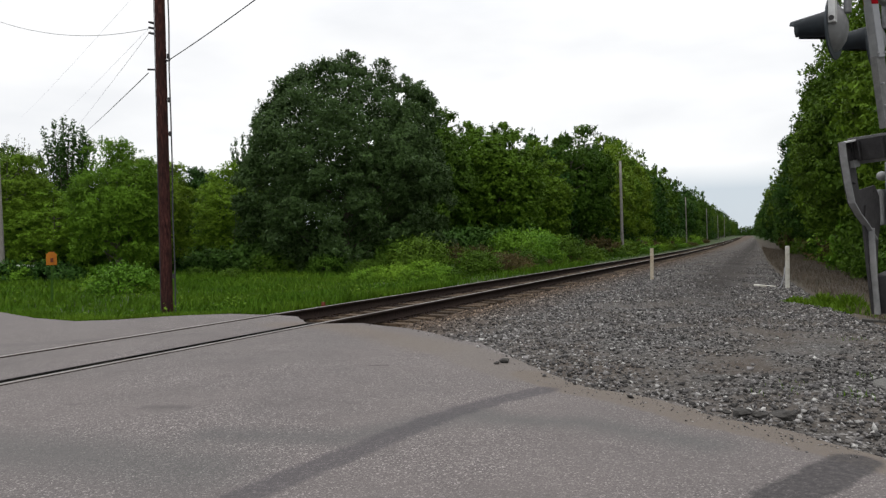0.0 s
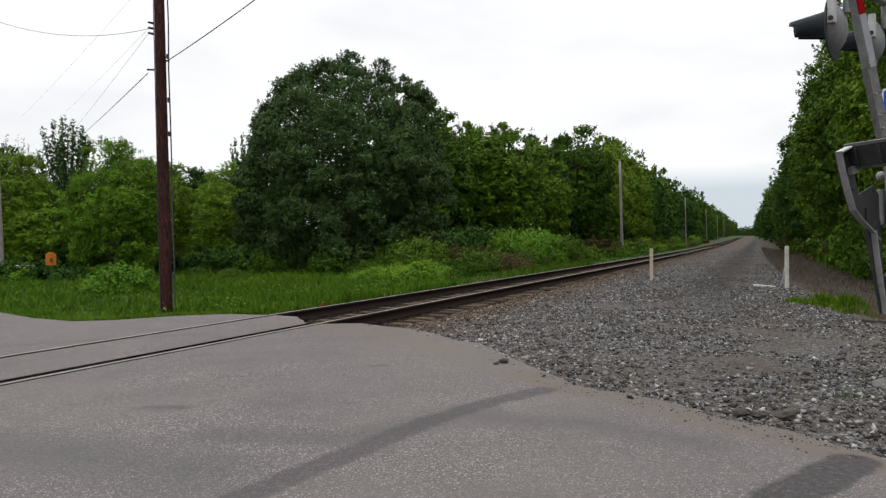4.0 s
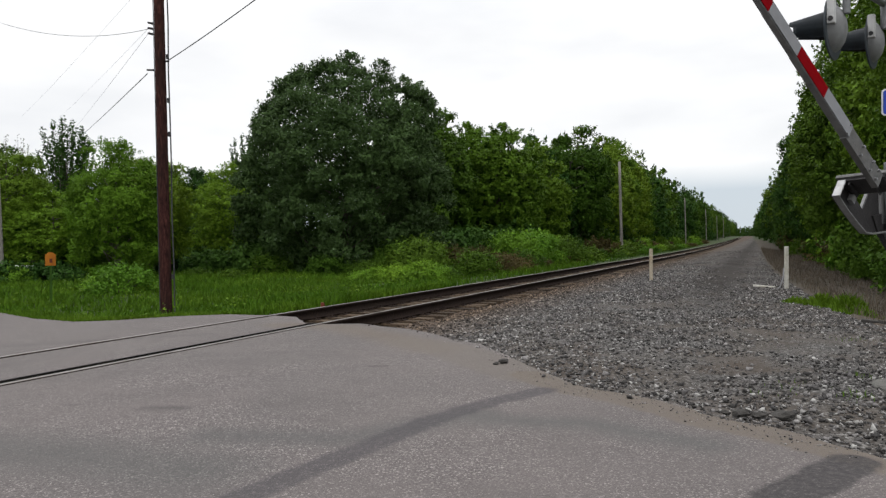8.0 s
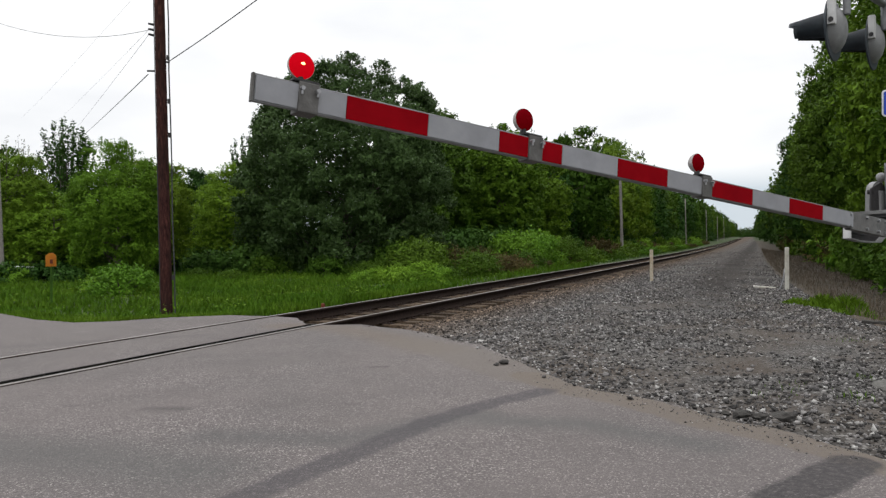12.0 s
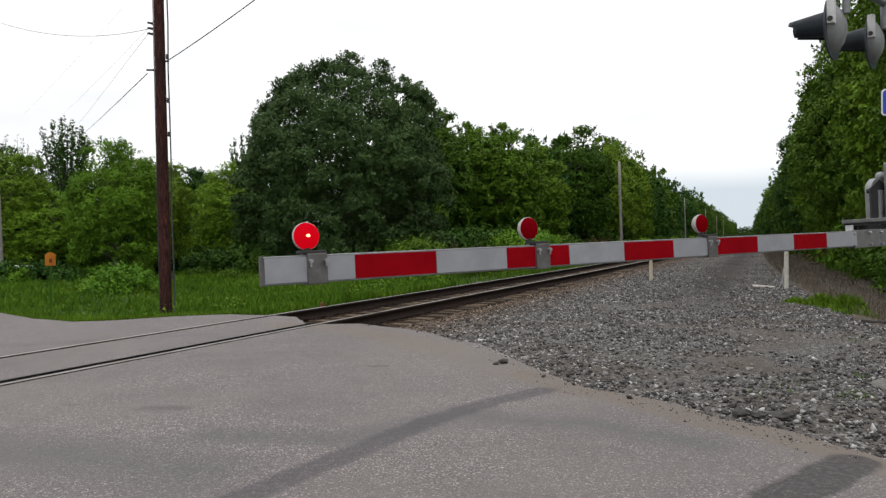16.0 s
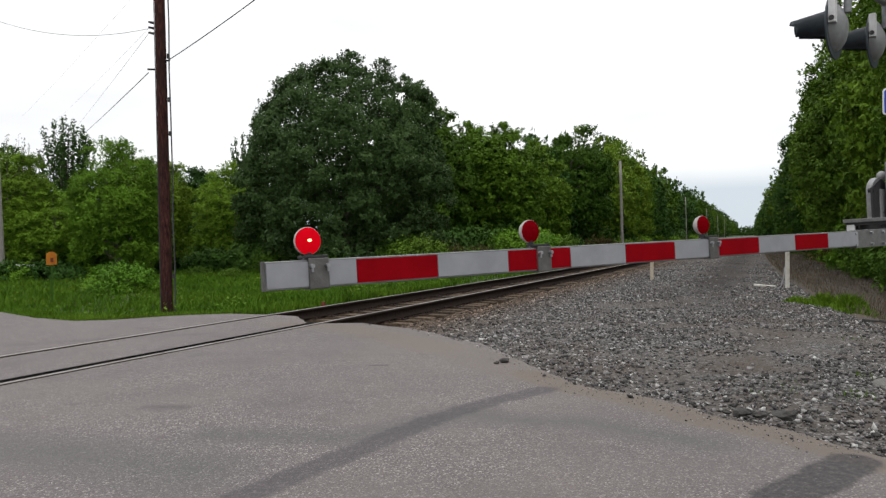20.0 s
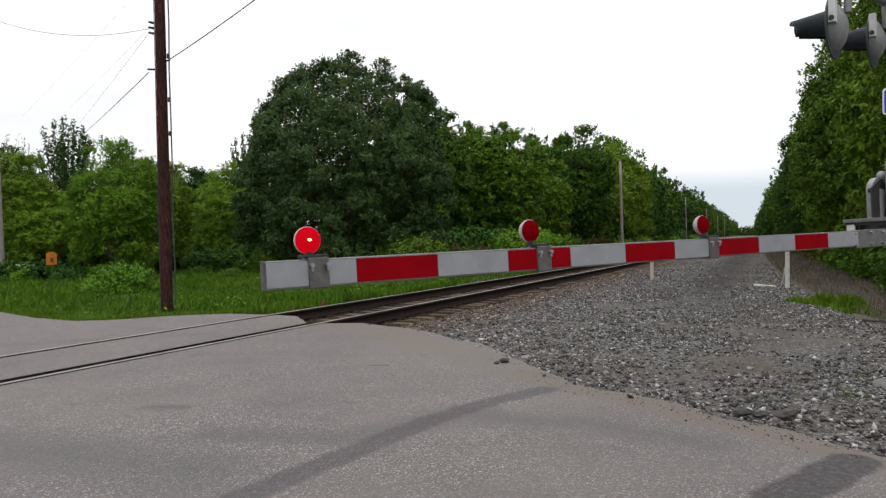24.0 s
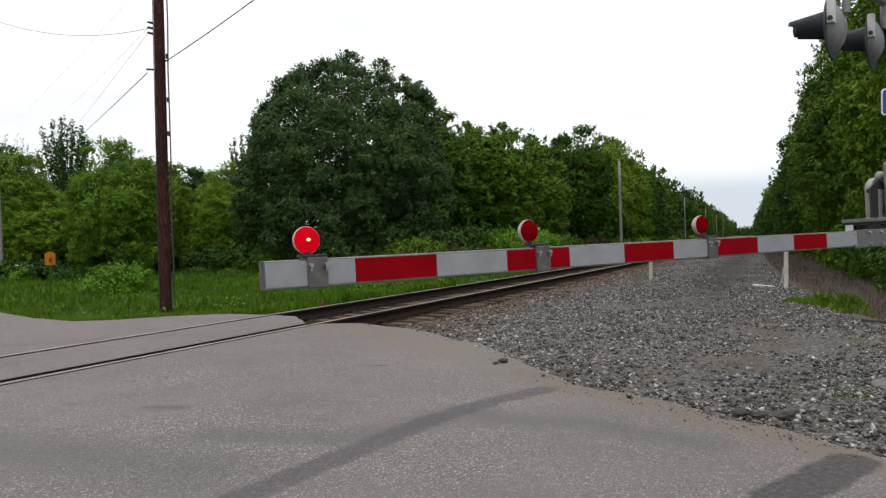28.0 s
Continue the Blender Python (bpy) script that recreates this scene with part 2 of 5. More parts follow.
def asphalt_material(name):
    """Worn chip asphalt: pale stones in grey binder, polished bare in places, with the MARKS laid over it."""
    mat = bpy.data.materials.new(name)
    mat.use_nodes = True
    nt = mat.node_tree
    N, Lk = nt.nodes.new, nt.links.new
    bsdf = nt.nodes["Principled BSDF"]
    bsdf.inputs["Roughness"].default_value, bsdf.inputs["Specular IOR Level"].default_value = .9, .25
    tc = N("ShaderNodeTexCoord")
    here = tc.outputs["Object"]

    def speck(scale, detail=5, rough=.6, seed=0.0):
        n = N("ShaderNodeTexNoise")
        n.noise_dimensions = "4D"
        n.inputs["W"].default_value = seed
        n.inputs["Scale"].default_value, n.inputs["Detail"].default_value, n.inputs["Roughness"].default_value = scale, detail, rough
        Lk(here, n.inputs["Vector"])
        return n

    def span(value, a, b, c=0.0, d=1.0, kind="LINEAR"):
        r = N("ShaderNodeMapRange")
        r.interpolation_type = kind
        for key, x in (("From Min", a), ("From Max", b), ("To Min", c), ("To Max", d)):
            r.inputs[key].default_value = x
        Lk(value, r.inputs["Value"])
        return r.outputs[0]

    def blend(amount, one, two):
        mx = N("ShaderNodeMixRGB")
        for socket, x in ((0, amount), (1, one), (2, two)):
            if isinstance(x, tuple):
                mx.inputs[socket].default_value = (*x, 1)
            elif isinstance(x, float):
                mx.inputs[socket].default_value = x
            else:
                Lk(x, mx.inputs[socket])
        return mx.outputs[0]

    def calc(op, a, b):
        m = N("ShaderNodeMath")
        m.operation = op
        for socket, x in ((0, a), (1, b)):
            if isinstance(x, float):
                m.inputs[socket].default_value = x
            else:
                Lk(x, m.inputs[socket])
        return m.outputs[0]

    chips, tone, sep = N("ShaderNodeTexVoronoi"), N("ShaderNodeValToRGB"), N("ShaderNodeSeparateColor")
    chips.inputs["Scale"].default_value = 125
    Lk(here, chips.inputs["Vector"])
    Lk(chips.outputs["Color"], sep.inputs[0])
    stops = tone.color_ramp.elements
    stops[0].position, stops[0].color = 0.0, (.05, .0445, .043, 1)
    stops[1].position, stops[1].color = 1.0, (.40, .365, .355, 1)
    for at, c in ((.4, .088), (.72, .132), (.9, .205)):
        stops.new(at).color = (c, c * .885, c * .865, 1)
    Lk(sep.outputs[0], tone.inputs[0])
    binder = blend(span(speck(150, 4).outputs[0], .35, .65), (.076, .0665, .065), (.157, .138, .133))
    bare = span(speck(.9, 5, .55, 3.0).outputs[0], .38, .62, .30, .85)
    colour = blend(bare, binder, tone.outputs[0])
    colour = blend(span(speck(.55, 5, .6, 8.0).outputs[0], .44, .66, 0, .42), colour, (.086, .079, .078))
    colour = blend(span(speck(2.3, 6, .65, 5.0).outputs[0], .50, .72, 0, .40), colour, (.070, .063, .061))
    colour = blend(span(speck(1.3, 4, .6, 12.0).outputs[0], .56, .74, 0, .35), colour, (.165, .148, .14))
    # the marks wander a little off their lines
    warp, push = N("ShaderNodeVectorMath"), N("ShaderNodeVectorMath")
    warp.operation, push.operation = "SUBTRACT", "MULTIPLY_ADD"
    warp.inputs[1].default_value = (.5, .5, .5)
    push.inputs[1].default_value = (.16, .16, 0)
    Lk(speck(5.5, 7, .68, 1.0).outputs[1], warp.inputs[0])
    Lk(warp.outputs[0], push.inputs[0])
    Lk(here, push.inputs[2])
    flat = N("ShaderNodeVectorMath")
    flat.operation = "MULTIPLY"
    flat.inputs[1].default_value = (1, 1, 0)
    Lk(push.outputs[0], flat.inputs[0])
    wear = span(speck(26, 6, .7, 2.0).outputs[0], .30, .58, .45, 1.0)
    for line, half, soft, strong, shade in MARKS:
        near = None
        for (x1, y1), (x2, y2) in zip(line, line[1:]):
            a, ab = Vector((x1, y1, 0)), Vector((x2 - x1, y2 - y1, 0))
            off, along = N("ShaderNodeVectorMath"), N("ShaderNodeVectorMath")
            off.operation, along.operation = "SUBTRACT", "DOT_PRODUCT"
            off.inputs[1].default_value = a
            along.inputs[1].default_value = ab / ab.length_squared
            Lk(flat.outputs[0], off.inputs[0])
            Lk(off.outputs[0], along.inputs[0])
            foot, dist = N("ShaderNodeVectorMath"), N("ShaderNodeVectorMath")
            foot.operation, dist.operation = "SCALE", "DISTANCE"
            foot.inputs[0].default_value = ab
            Lk(span(along.outputs["Value"], 0, 1), foot.inputs["Scale"])
            Lk(off.outputs[0], dist.inputs[0])
            Lk(foot.outputs[0], dist.inputs[1])
            near = dist.outputs["Value"] if near is None else calc("MINIMUM", near, dist.outputs["Value"])
        colour = blend(calc("MULTIPLY", span(near, half + soft / 2, half - soft / 2, 0, strong, "SMOOTHSTEP"), wear), colour, shade)
    Lk(colour, bsdf.inputs["Base Color"])
    bp = N("ShaderNodeBump")
    bp.inputs["Strength"].default_value, bp.inputs["Distance"].default_value = .5, .006
    bp.invert = True
    Lk(chips.outputs["Distance"], bp.inputs["Height"])
    Lk(bp.outputs[0], bsdf.inputs["Normal"])
    return mat


def stone_material(name, warm=0.0, tone=1.0):
    """Single stones: each its own grey, a few nearly white."""
    mat = bpy.data.materials.new(name)
    mat.use_nodes = True
    nt = mat.node_tree
    N, Lk = nt.nodes.new, nt.links.new
    bsdf = nt.nodes["Principled BSDF"]
    bsdf.inputs["Roughness"].default_value, bsdf.inputs["Specular IOR Level"].default_value = .85, .25
    geo, ramp, tc, n, mx = N("ShaderNodeNewGeometry"), N("ShaderNodeValToRGB"), N("ShaderNodeTexCoord"), N("ShaderNodeTexNoise"), N("ShaderNodeMixRGB")
    stops = ramp.color_ramp.elements
    stops[0].position, stops[0].color = 0.0, (.025, .023, .021, 1)
    stops[1].position, stops[1].color = 1.0, (.45 * tone, .44 * tone, .42 * tone, 1)
    for at, c in ((.33, .055), (.64, .135), (.86, .24)):
        stops.new(at).color = (c * tone * (1 + warm), c * tone * .955, c * tone * (.95 - warm), 1)
    Lk(geo.outputs["Random Per Island"], ramp.inputs[0])
    n.inputs["Scale"].default_value, n.inputs["Detail"].default_value = 45, 4
    Lk(tc.outputs["Object"], n.inputs["Vector"])
    mx.blend_type = "MULTIPLY"
    mx.inputs[0].default_value = .7
    Lk(ramp.outputs[0], mx.inputs[1])
    grain = N("ShaderNodeMapRange")
    grain.inputs["From Min"].default_value, grain.inputs["From Max"].default_value, grain.inputs["To Min"].default_value, grain.inputs["To Max"].default_value = .3, .7, .5, 1.4
    Lk(n.outputs[0], grain.inputs["Value"])
    Lk(grain.outputs[0], mx.inputs[2])
    dot, near, stain = N("ShaderNodeVectorMath"), N("ShaderNodeMapRange"), N("ShaderNodeMixRGB")
    dot.operation = "DOT_PRODUCT"
    dot.inputs[1].default_value = TN_PLAIN
    Lk(tc.outputs["Object"], dot.inputs[0])
    near.inputs["From Min"].default_value, near.inputs["From Max"].default_value, near.inputs["To Max"].default_value = -3.6, -5.0, .95
    Lk(dot.outputs["Value"], near.inputs["Value"])
    Lk(near.outputs[0], stain.inputs[0])
    stain.blend_type = "MULTIPLY"
    stain.inputs[2].default_value = (.82, .62, .45, 1)
    Lk(mx.outputs[0], stain.inputs[1])
    Lk(stain.outputs[0], bsdf.inputs["Base Color"])
    return mat


TN_PLAIN = (math.cos(radians(24.2)), -math.sin(radians(24.2)), 0)


def leaf(name, base, rough=.62, island=.35, vary=.24, sheer=.35, patch=None, light=None, dark=None, silver=None):
    return material(name, base, silver=silver, scale=1.5, rough=rough, island=island, vary=vary, sheer=sheer, spec=.06,
                    patch=patch or tuple(c * .6 for c in base), patch_scale=.35, wash=.6, detail=3, light=light, dark=dark)


M = {
    "asphalt": asphalt_material("worn_asphalt"),
    "litter": material("bank_litter", (.056, .044, .034), (.020, .016, .013), (.105, .083, .064), 16, .97, bump=1.0, bump_scale=22, patch=(.040, .038, .020), patch_scale=.5, wash=.6),
    "housing": material("flasher_housing", (.192, .192, .196), (.128, .128, .132), (.256, .256, .26), 7, .5, patch=(.128, .128, .128), patch_scale=4),
    "leaf_thicket": leaf("thicket_leaf", (.135, .235, .018), sheer=.10, island=.11),
    "gravel": gravel_bed_material("packed_gravel"),
    "stone": stone_material("crushed_stone", .01, .86),
    "rust_stone": stone_material("rusty_stone", .26, .30),
    "concrete": material("rough_concrete", (.130, .126, .117), scale=14, rough=.95, bump=.5, patch=(.087, .083, .073)),
    "rock": material("dark_rock", (.043, .04, .037), scale=14, rough=.9, bump=.6, bump_scale=40),
    "soil": material("meadow_soil", (.026, .045, .008), (.015, .026, .006), (.043, .067, .015), 5, .95, patch=(.026, .030, .013), patch_scale=.12, bump=.5, bump_scale=14),
    "grass": leaf("meadow_grass", (.050, .108, .007), island=.2, sheer=.12, patch=(.082, .138, .010)),
    "dry": leaf("dry_stems", (.089, .075, .054), island=.45, sheer=.1, patch=(.057, .048, .037)),
    "rail_head": material("polished_rail_head", (.27, .25, .24), scale=30, rough=.42, metal=.8, patch=(.13, .11, .095), patch_scale=1.0, wash=.8),
    "rail": material("rusty_rail", (.022, .016, .014), (.012, .009, .008), (.04, .026, .02), 25, .95, spec=.05, bump=.3, patch=(.025, .019, .015), patch_scale=.8),
    "tie": material("weathered_tie", (.052, .035, .022), (.015, .011, .007), (.100, .073, .048), 18, .95, bump=.8, bump_scale=50, vary=.55, stretch=(1, 6, 1)),
    "ballast": material("rusty_ballast", (.050, .031, .018), (.017, .012, .008), (.092, .058, .035), 40, .97, bump=1.0, bump_scale=45, patch=(.058, .033, .017), patch_scale=.7),
    "pole": material("creosote_wood", (.043, .018, .016), (.010, .006, .006), (.109, .042, .034), 9, .95, spec=.05, bump=.7, bump_scale=30, patch=(.026, .016, .014), patch_scale=1.1, stretch=(3, 3, .6), wash=.8),
    "grey_wood": material("silvered_wood", (.192, .176, .16), (.104, .096, .088), (.264, .248, .232), 14, .9, bump=.6, stretch=(4, 4, .5)),
    "post": material("white_post", (.544, .528, .48), (.36, .336, .288), (.624, .616, .584), 14, .7, bump=.2, patch=(.36, .32, .24), patch_scale=4),
    "post_old": material("faded_post", (.4, .352, .272), (.24, .2, .144), (.52, .48, .4), 18, .8, bump=.3, patch=(.288, .192, .104), patch_scale=3),
    "alu": material("grey_painted_metal", (.168, .172, .176), (.112, .112, .116), (.224, .228, .232), 10, .5, metal=.4, patch=(.16, .16, .16), patch_scale=3, bump=.08),
    "plate": material("galvanised_plate", (.128, .126, .124), (.08, .08, .08), (.184, .184, .184), 16, .6, metal=.35, patch=(.12, .112, .108), patch_scale=4, bump=.15),
    "clamp": material("lamp_clamp_steel", (.096, .092, .088), (.064, .062, .06), (.136, .132, .128), 16, .6, metal=.3, patch=(.072, .068, .064), patch_scale=6, bump=.15),
    "dark_metal": material("dark_cast_iron", (.027, .026, .028), (.016, .016, .016), (.048, .046, .046), 14, .65, metal=.2, patch=(.04, .036, .036), bump=.2),
    "edge": material("bright_flange", (.188, .188, .19), (.128, .128, .128), (.24, .24, .242), 12, .55, metal=.2, patch=(.288, .28, .272), patch_scale=5),
    "bolt": material("zinc_bolt", (.256, .256, .264), scale=20, rough=.4, metal=.6),
    "white_tape": material("white_sheeting", (.231, .233, .249), (.199, .201, .215), (.262, .266, .278), 6, .6, spec=.15, patch=(.193, .193, .203), patch_scale=2.2, bump=.04, bump_scale=200),
    "red_tape": material("red_sheeting", (.2, .002, .005), (.168, .001, .004), (.24, .002, .006), 6, .75, spec=.02, patch=(.16, .002, .006), patch_scale=2.2, bump=.04, bump_scale=200),
    "hood": material("dark_hood", (.022, .03, .038), (.016, .022, .026), (.032, .042, .051), 8, .5, patch=(.048, .052, .056), patch_scale=3),
    "lens_lit": material("lit_red_lens", (.12, .001, .004), scale=60, rough=.5, spec=0, emit=(1.0, .002, .012, .50)),
    "lens": material("dim_red_lens", (.06, .001, .003), scale=60, rough=.4, spec=0, bump=.4, bump_scale=70, emit=(1.0, .002, .010, .07)),
    "filament": material("lamp_core", (1, .6, .3), scale=60, emit=(1.0, .5, .2, 3.0)),
    "lamp_ring": material("white_lamp_ring", (.288, .264, .256), scale=20, rough=.5, patch=(.32, .304, .288), patch_scale=9),
    # sky light on the bracket's end plate is in this tone; also the pale strap
    "end_plate": material("skylit_plate_and_pale_strap", (.496, .496, .496), (.4, .4, .4), (.544, .544, .544), 12, .55, patch=(.4, .392, .384), patch_scale=5),
    "car_paint": material("white_car_paint", (.56, .56, .56), scale=6, rough=.3, spec=.5),
    "glass_dark": material("dark_car_glass", (.016, .02, .024), scale=6, rough=.1, spec=.6),
    "orange": material("orange_sign", (.368, .12, .003), (.272, .08, .003), (.416, .152, .006), 5, .7, patch=(.272, .096, .008)),
    "blue": material("blue_sign", (.012, .048, .336), scale=8, rough=.4, patch=(.016, .04, .272)),
    "white": material("white_paint", (.6, .6, .6), scale=12, rough=.5, patch=(.48, .48, .48)),
    "red_paint": material("rusty_red_paint", (.104, .022, .01), scale=20, rough=.8),
    # matt black for the car's tyres and for shade painted into the flangeways
    "tyre_and_shade": material("black_tyre_and_shade", (.006, .006, .006), scale=30, rough=1.0, spec=0.0, patch=(.019, .017, .015), patch_scale=2),
    "wire": material("dark_cable", (.04, .04, .044), scale=10, rough=.6),
    "cable_grey": material("grey_cable", (.24, .24, .256), scale=10, rough=.6),
    "bark": material("tree_bark", (.08, .068, .056), (.04, .034, .028), (.136, .12, .1), 6, .95, bump=.8, bump_scale=25, stretch=(3, 3, .6)),
    "leaf_dark": leaf("maple_leaf", sheer=.04, island=.11, base=(.044, .082, .024), light=(.058, .100, .036), dark=(.032, .064, .017), silver=(.095, .140, .072)),
    "leaf_mid": leaf("mid_green_leaf", (.058, .110, .010), sheer=.06, island=.11),
    "leaf_fresh": leaf("fresh_green_leaf", (.086, .155, .012), sheer=.08, island=.11),
    "leaf_bush": leaf("bush_leaf", (.105, .21, .017), island=.25, sheer=.10),
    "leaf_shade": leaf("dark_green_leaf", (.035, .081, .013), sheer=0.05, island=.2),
    "leaf_pale": leaf("pale_leaf", (.146, .155, .077)),
    "leaf_brown": leaf("russet_leaf", (.087, .069, .027)),
}


# ---------------------------------------------------------------- mesh helpers
def link_mesh(name, me, mat, parent=None, label="", smooth=False):
    me.materials.append(M[mat])
    if smooth:
        me.polygons.foreach_set("use_smooth", [True] * len(me.polygons))
    ob = new(name, me)
    ob.parent = parent
    if label:
        ob["label"] = label
    return ob


def part(name, bm, mat, parent=None, label="", smooth=False):
    me = bpy.data.meshes.new(name)
    bmesh.ops.recalc_face_normals(bm, faces=bm.faces)
    bm.to_mesh(me)
    bm.free()
    return link_mesh(name, me, mat, parent, label, smooth)


def from_arrays(name, verts, faces, mat, parent=None, label="", smooth=False):
    """Fast mesh from numpy arrays; all faces of one size."""
    me = bpy.data.meshes.new(name)
    n, k = len(faces), faces.shape[1]
    me.vertices.add(len(verts))
    me.vertices.foreach_set("co", np.ascontiguousarray(verts, np.float32).ravel())
    me.loops.add(n * k)
    me.loops.foreach_set("vertex_index", np.ascontiguousarray(faces, np.int32).ravel())
    me.polygons.add(n)
    me.polygons.foreach_set("loop_start", np.arange(0, n * k, k, dtype=np.int32))
    me.update(calc_edges=True)
    me.validate()
    return link_mesh(name, me, mat, parent, label, smooth)


def empty(name, m=None, **tags):
    ob = new(name)
    ob.empty_display_size = .2
    if m is not None:
        ob.matrix_world = m
    return tagged(ob, **tags)


def box(bm, size, m=Matrix(), bevel=0.0):
    g = bmesh.ops.create_cube(bm, size=1, matrix=m @ Matrix.Diagonal((*size, 1)))
    if bevel:
        es = {e for v in g["verts"] for e in v.link_edges}
        bmesh.ops.bevel(bm, geom=list(es), offset=bevel, segments=2, affect="EDGES", profile=.6)
    return bm


def rod(bm, a, b, r1, r2=None, seg=12, caps=True):
    a, b = Vector(a), Vector(b)
    m = Matrix.Translation((a + b) / 2) @ (b - a).to_track_quat("Z", "Y").to_matrix().to_4x4()
    bmesh.ops.create_cone(bm, cap_ends=caps, segments=seg, radius1=r1, radius2=r1 if r2 is None else r2, depth=(b - a).length, matrix=m)
    return bm


def tube(bm, pts, radii, seg=8):
    """A tapered tube through points."""
    rings = []
    for i, p in enumerate(pts):
        p = Vector(p)
        d = (Vector(pts[min(i + 1, len(pts) - 1)]) - Vector(pts[max(i - 1, 0)])).normalized()
        q = d.to_track_quat("Z", "Y")
        rings.append([bm.verts.new(p + q @ Vector((math.cos(a), math.sin(a), 0)) * radii[i]) for a in [2 * math.pi * k / seg for k in range(seg)]])
    for r, s in zip(rings, rings[1:]):
        for k in range(seg):
            bm.faces.new((r[k], r[(k + 1) % seg], s[(k + 1) % seg], s[k]))
    bm.faces.new(rings[0][::-1])
    bm.faces.new(rings[-1])
    return bm


def prism(bm, outline, depth, m=Matrix()):
    """An outline in x, y pushed through z from 0 to depth."""
    a = [bm.verts.new(m @ Vector((x, y, 0))) for x, y in outline]
    b = [bm.verts.new(m @ Vector((x, y, depth))) for x, y in outline]
    bm.faces.new(a[::-1])
    bm.faces.new(b)
    for i in range(len(a)):
        j = (i + 1) % len(a)
        bm.faces.new((a[i], a[j], b[j], b[i]))
    return bm


B = bmesh.new

# ---------------------------------------------------------------- plan: u runs along the track, v across it towards the road's near side
TA = radians(24.2)
TU, TN = Vector((math.sin(TA), math.cos(TA), 0)), Vector((math.cos(TA), -math.sin(TA), 0))
RAIL_NEAR, RAIL_FAR, TRACK = -6.07, -7.575, -6.8225


def bend(u):
    """How far the line has drifted aside and risen at u."""
    d = max(0.0, u - 50)
    far = d - 60 * (1 - math.exp(-d / 60))
    return -.012 * far, .0068 * far


def at_uv(u, v, z=0.0):
    side, up = bend(u)
    p = TU * u + TN * (v + side)
    return Vector((p.x, p.y, z + up))


def uv_of(x, y):
    return x * TU.x + y * TU.y, x * TN.x + y * TN.y


def smooth_step(a, b, x):
    k = min(1, max(0, (x - a) / (b - a)))
    return k * k * (3 - 2 * k)


ROAD_EDGE = [(-2.05, 10.62), (-1.24, 10.66), (-0.78, 10.2), (-0.4, 9.85), (-0.11, 9.34), (0.1, 8.84), (0.44, 8.43), (0.69, 7.53), (0.89, 6.75), (1.06, 6.16), (1.23, 5.8), (1.42, 5.64), (1.59, 5.45), (1.74, 5.25), (1.83, 4.92), (1.95, 4.74), (2.12, 4.61), (2.24, 4.4), (2.3, 4.19), (2.41, 3.98), (2.62, 3.45), (3.6, 1.9), (6.5, -2.6), (11, -9.5)]
ROAD_FAR = [(-2.45, 11.72), (-2.92, 12.0), (-3.77, 12.25), (-4.63, 11.95), (-5.33, 11.42), (-5.91, 11.28), (-6.87, 11.85), (-8.1, 12.9), (-11, 15.2), (-17, 19.5), (-40, 35)]


def inside(poly, x, y):
    c = False
    for i in range(len(poly)):
        (x1, y1), (x2, y2) = poly[i - 1], poly[i]
        if (y1 > y) != (y2 > y) and x < (x2 - x1) * (y - y1) / (y2 - y1) + x1:
            c = not c
    return c


ROAD = ROAD_EDGE + [(4, -14), (-6, -3.5), (-10.5, 2.5), (-16, 7), (-46, 27)] + ROAD_FAR[::-1]


def gravel_right(u):
    """Where the gravel ends towards the ditch."""
    return .15 + 1.45 * math.exp(-max(0, u - 11) / 14) + 2.2 * smooth_step(13, 9.5, u)


def ground_z(u, v):
    """Natural ground beside the line, below the level of the rail heads."""
    z = -.22
    if v < RAIL_FAR:
        z = -.24 - .12 * smooth_step(-9.0, -12.5, v)
    r = gravel_right(u)
    if v > r - 1:
        z = -.10 - .14 * smooth_step(r, r + 1, v) - .26 * smooth_step(r + .4, r + 3, v) + .5 * smooth_step(4.5, 8, v)
    return z
# ---------------------------------------------------------------- ground, road, gravel, track
def clip(poly, keep):
    """The part of a plan polygon where keep(x, y) is positive; keep is linear."""
    out = []
    for i in range(len(poly)):
        a, b = poly[i - 1], poly[i]
        ka, kb = keep(*a), keep(*b)
        if ka * kb < 0:
            k = ka / (ka - kb)
            out.append((a[0] + (b[0] - a[0]) * k, a[1] + (b[1] - a[1]) * k))
        if kb >= 0:
            out.append(b)
    return out


def sheet(name, us, vs, height, mat, label="", plan=True):
    """A height field over the plan's u and v."""
    verts = np.array([at_uv(u, v, height(u, v)) for u in us for v in vs])
    n = len(vs)
    i, j = np.meshgrid(np.arange(len(us) - 1), np.arange(n - 1), indexing="ij")
    a = (i * n + j).ravel()
    return tagged(from_arrays(name, verts, np.stack((a, a + n, a + n + 1, a + 1), 1), mat, smooth=True), label=label, kind="structure")


def rough_noise(x, y, s, k=0.0):
    return noise.noise(Vector((x * s, y * s, k)))


def spread(a, b, n, power=1.0):
    return [a + (b - a) * (k / n) ** power for k in range(n + 1)]


def make_ground():
    us = [-1500, -500, -150, -60] + spread(-30, 60, 90) + spread(64, 400, 40, 1.6) + [600, 900, 1400]
    vs = [-1500, -400, -120, -70] + spread(-50, -14, 36) + spread(-13, 10, 46) + [13, 18, 26, 40, 70, 120, 400, 1500]
    sheet("ground", us, vs, lambda u, v: ground_z(u, v) - .2 * (v > -9 and v < gravel_right(u) + .2)
          + .10 * rough_noise(u, v, .25) * (v < -10 or v > 2) - .03, "soil", "grassy earth beside a railway line")


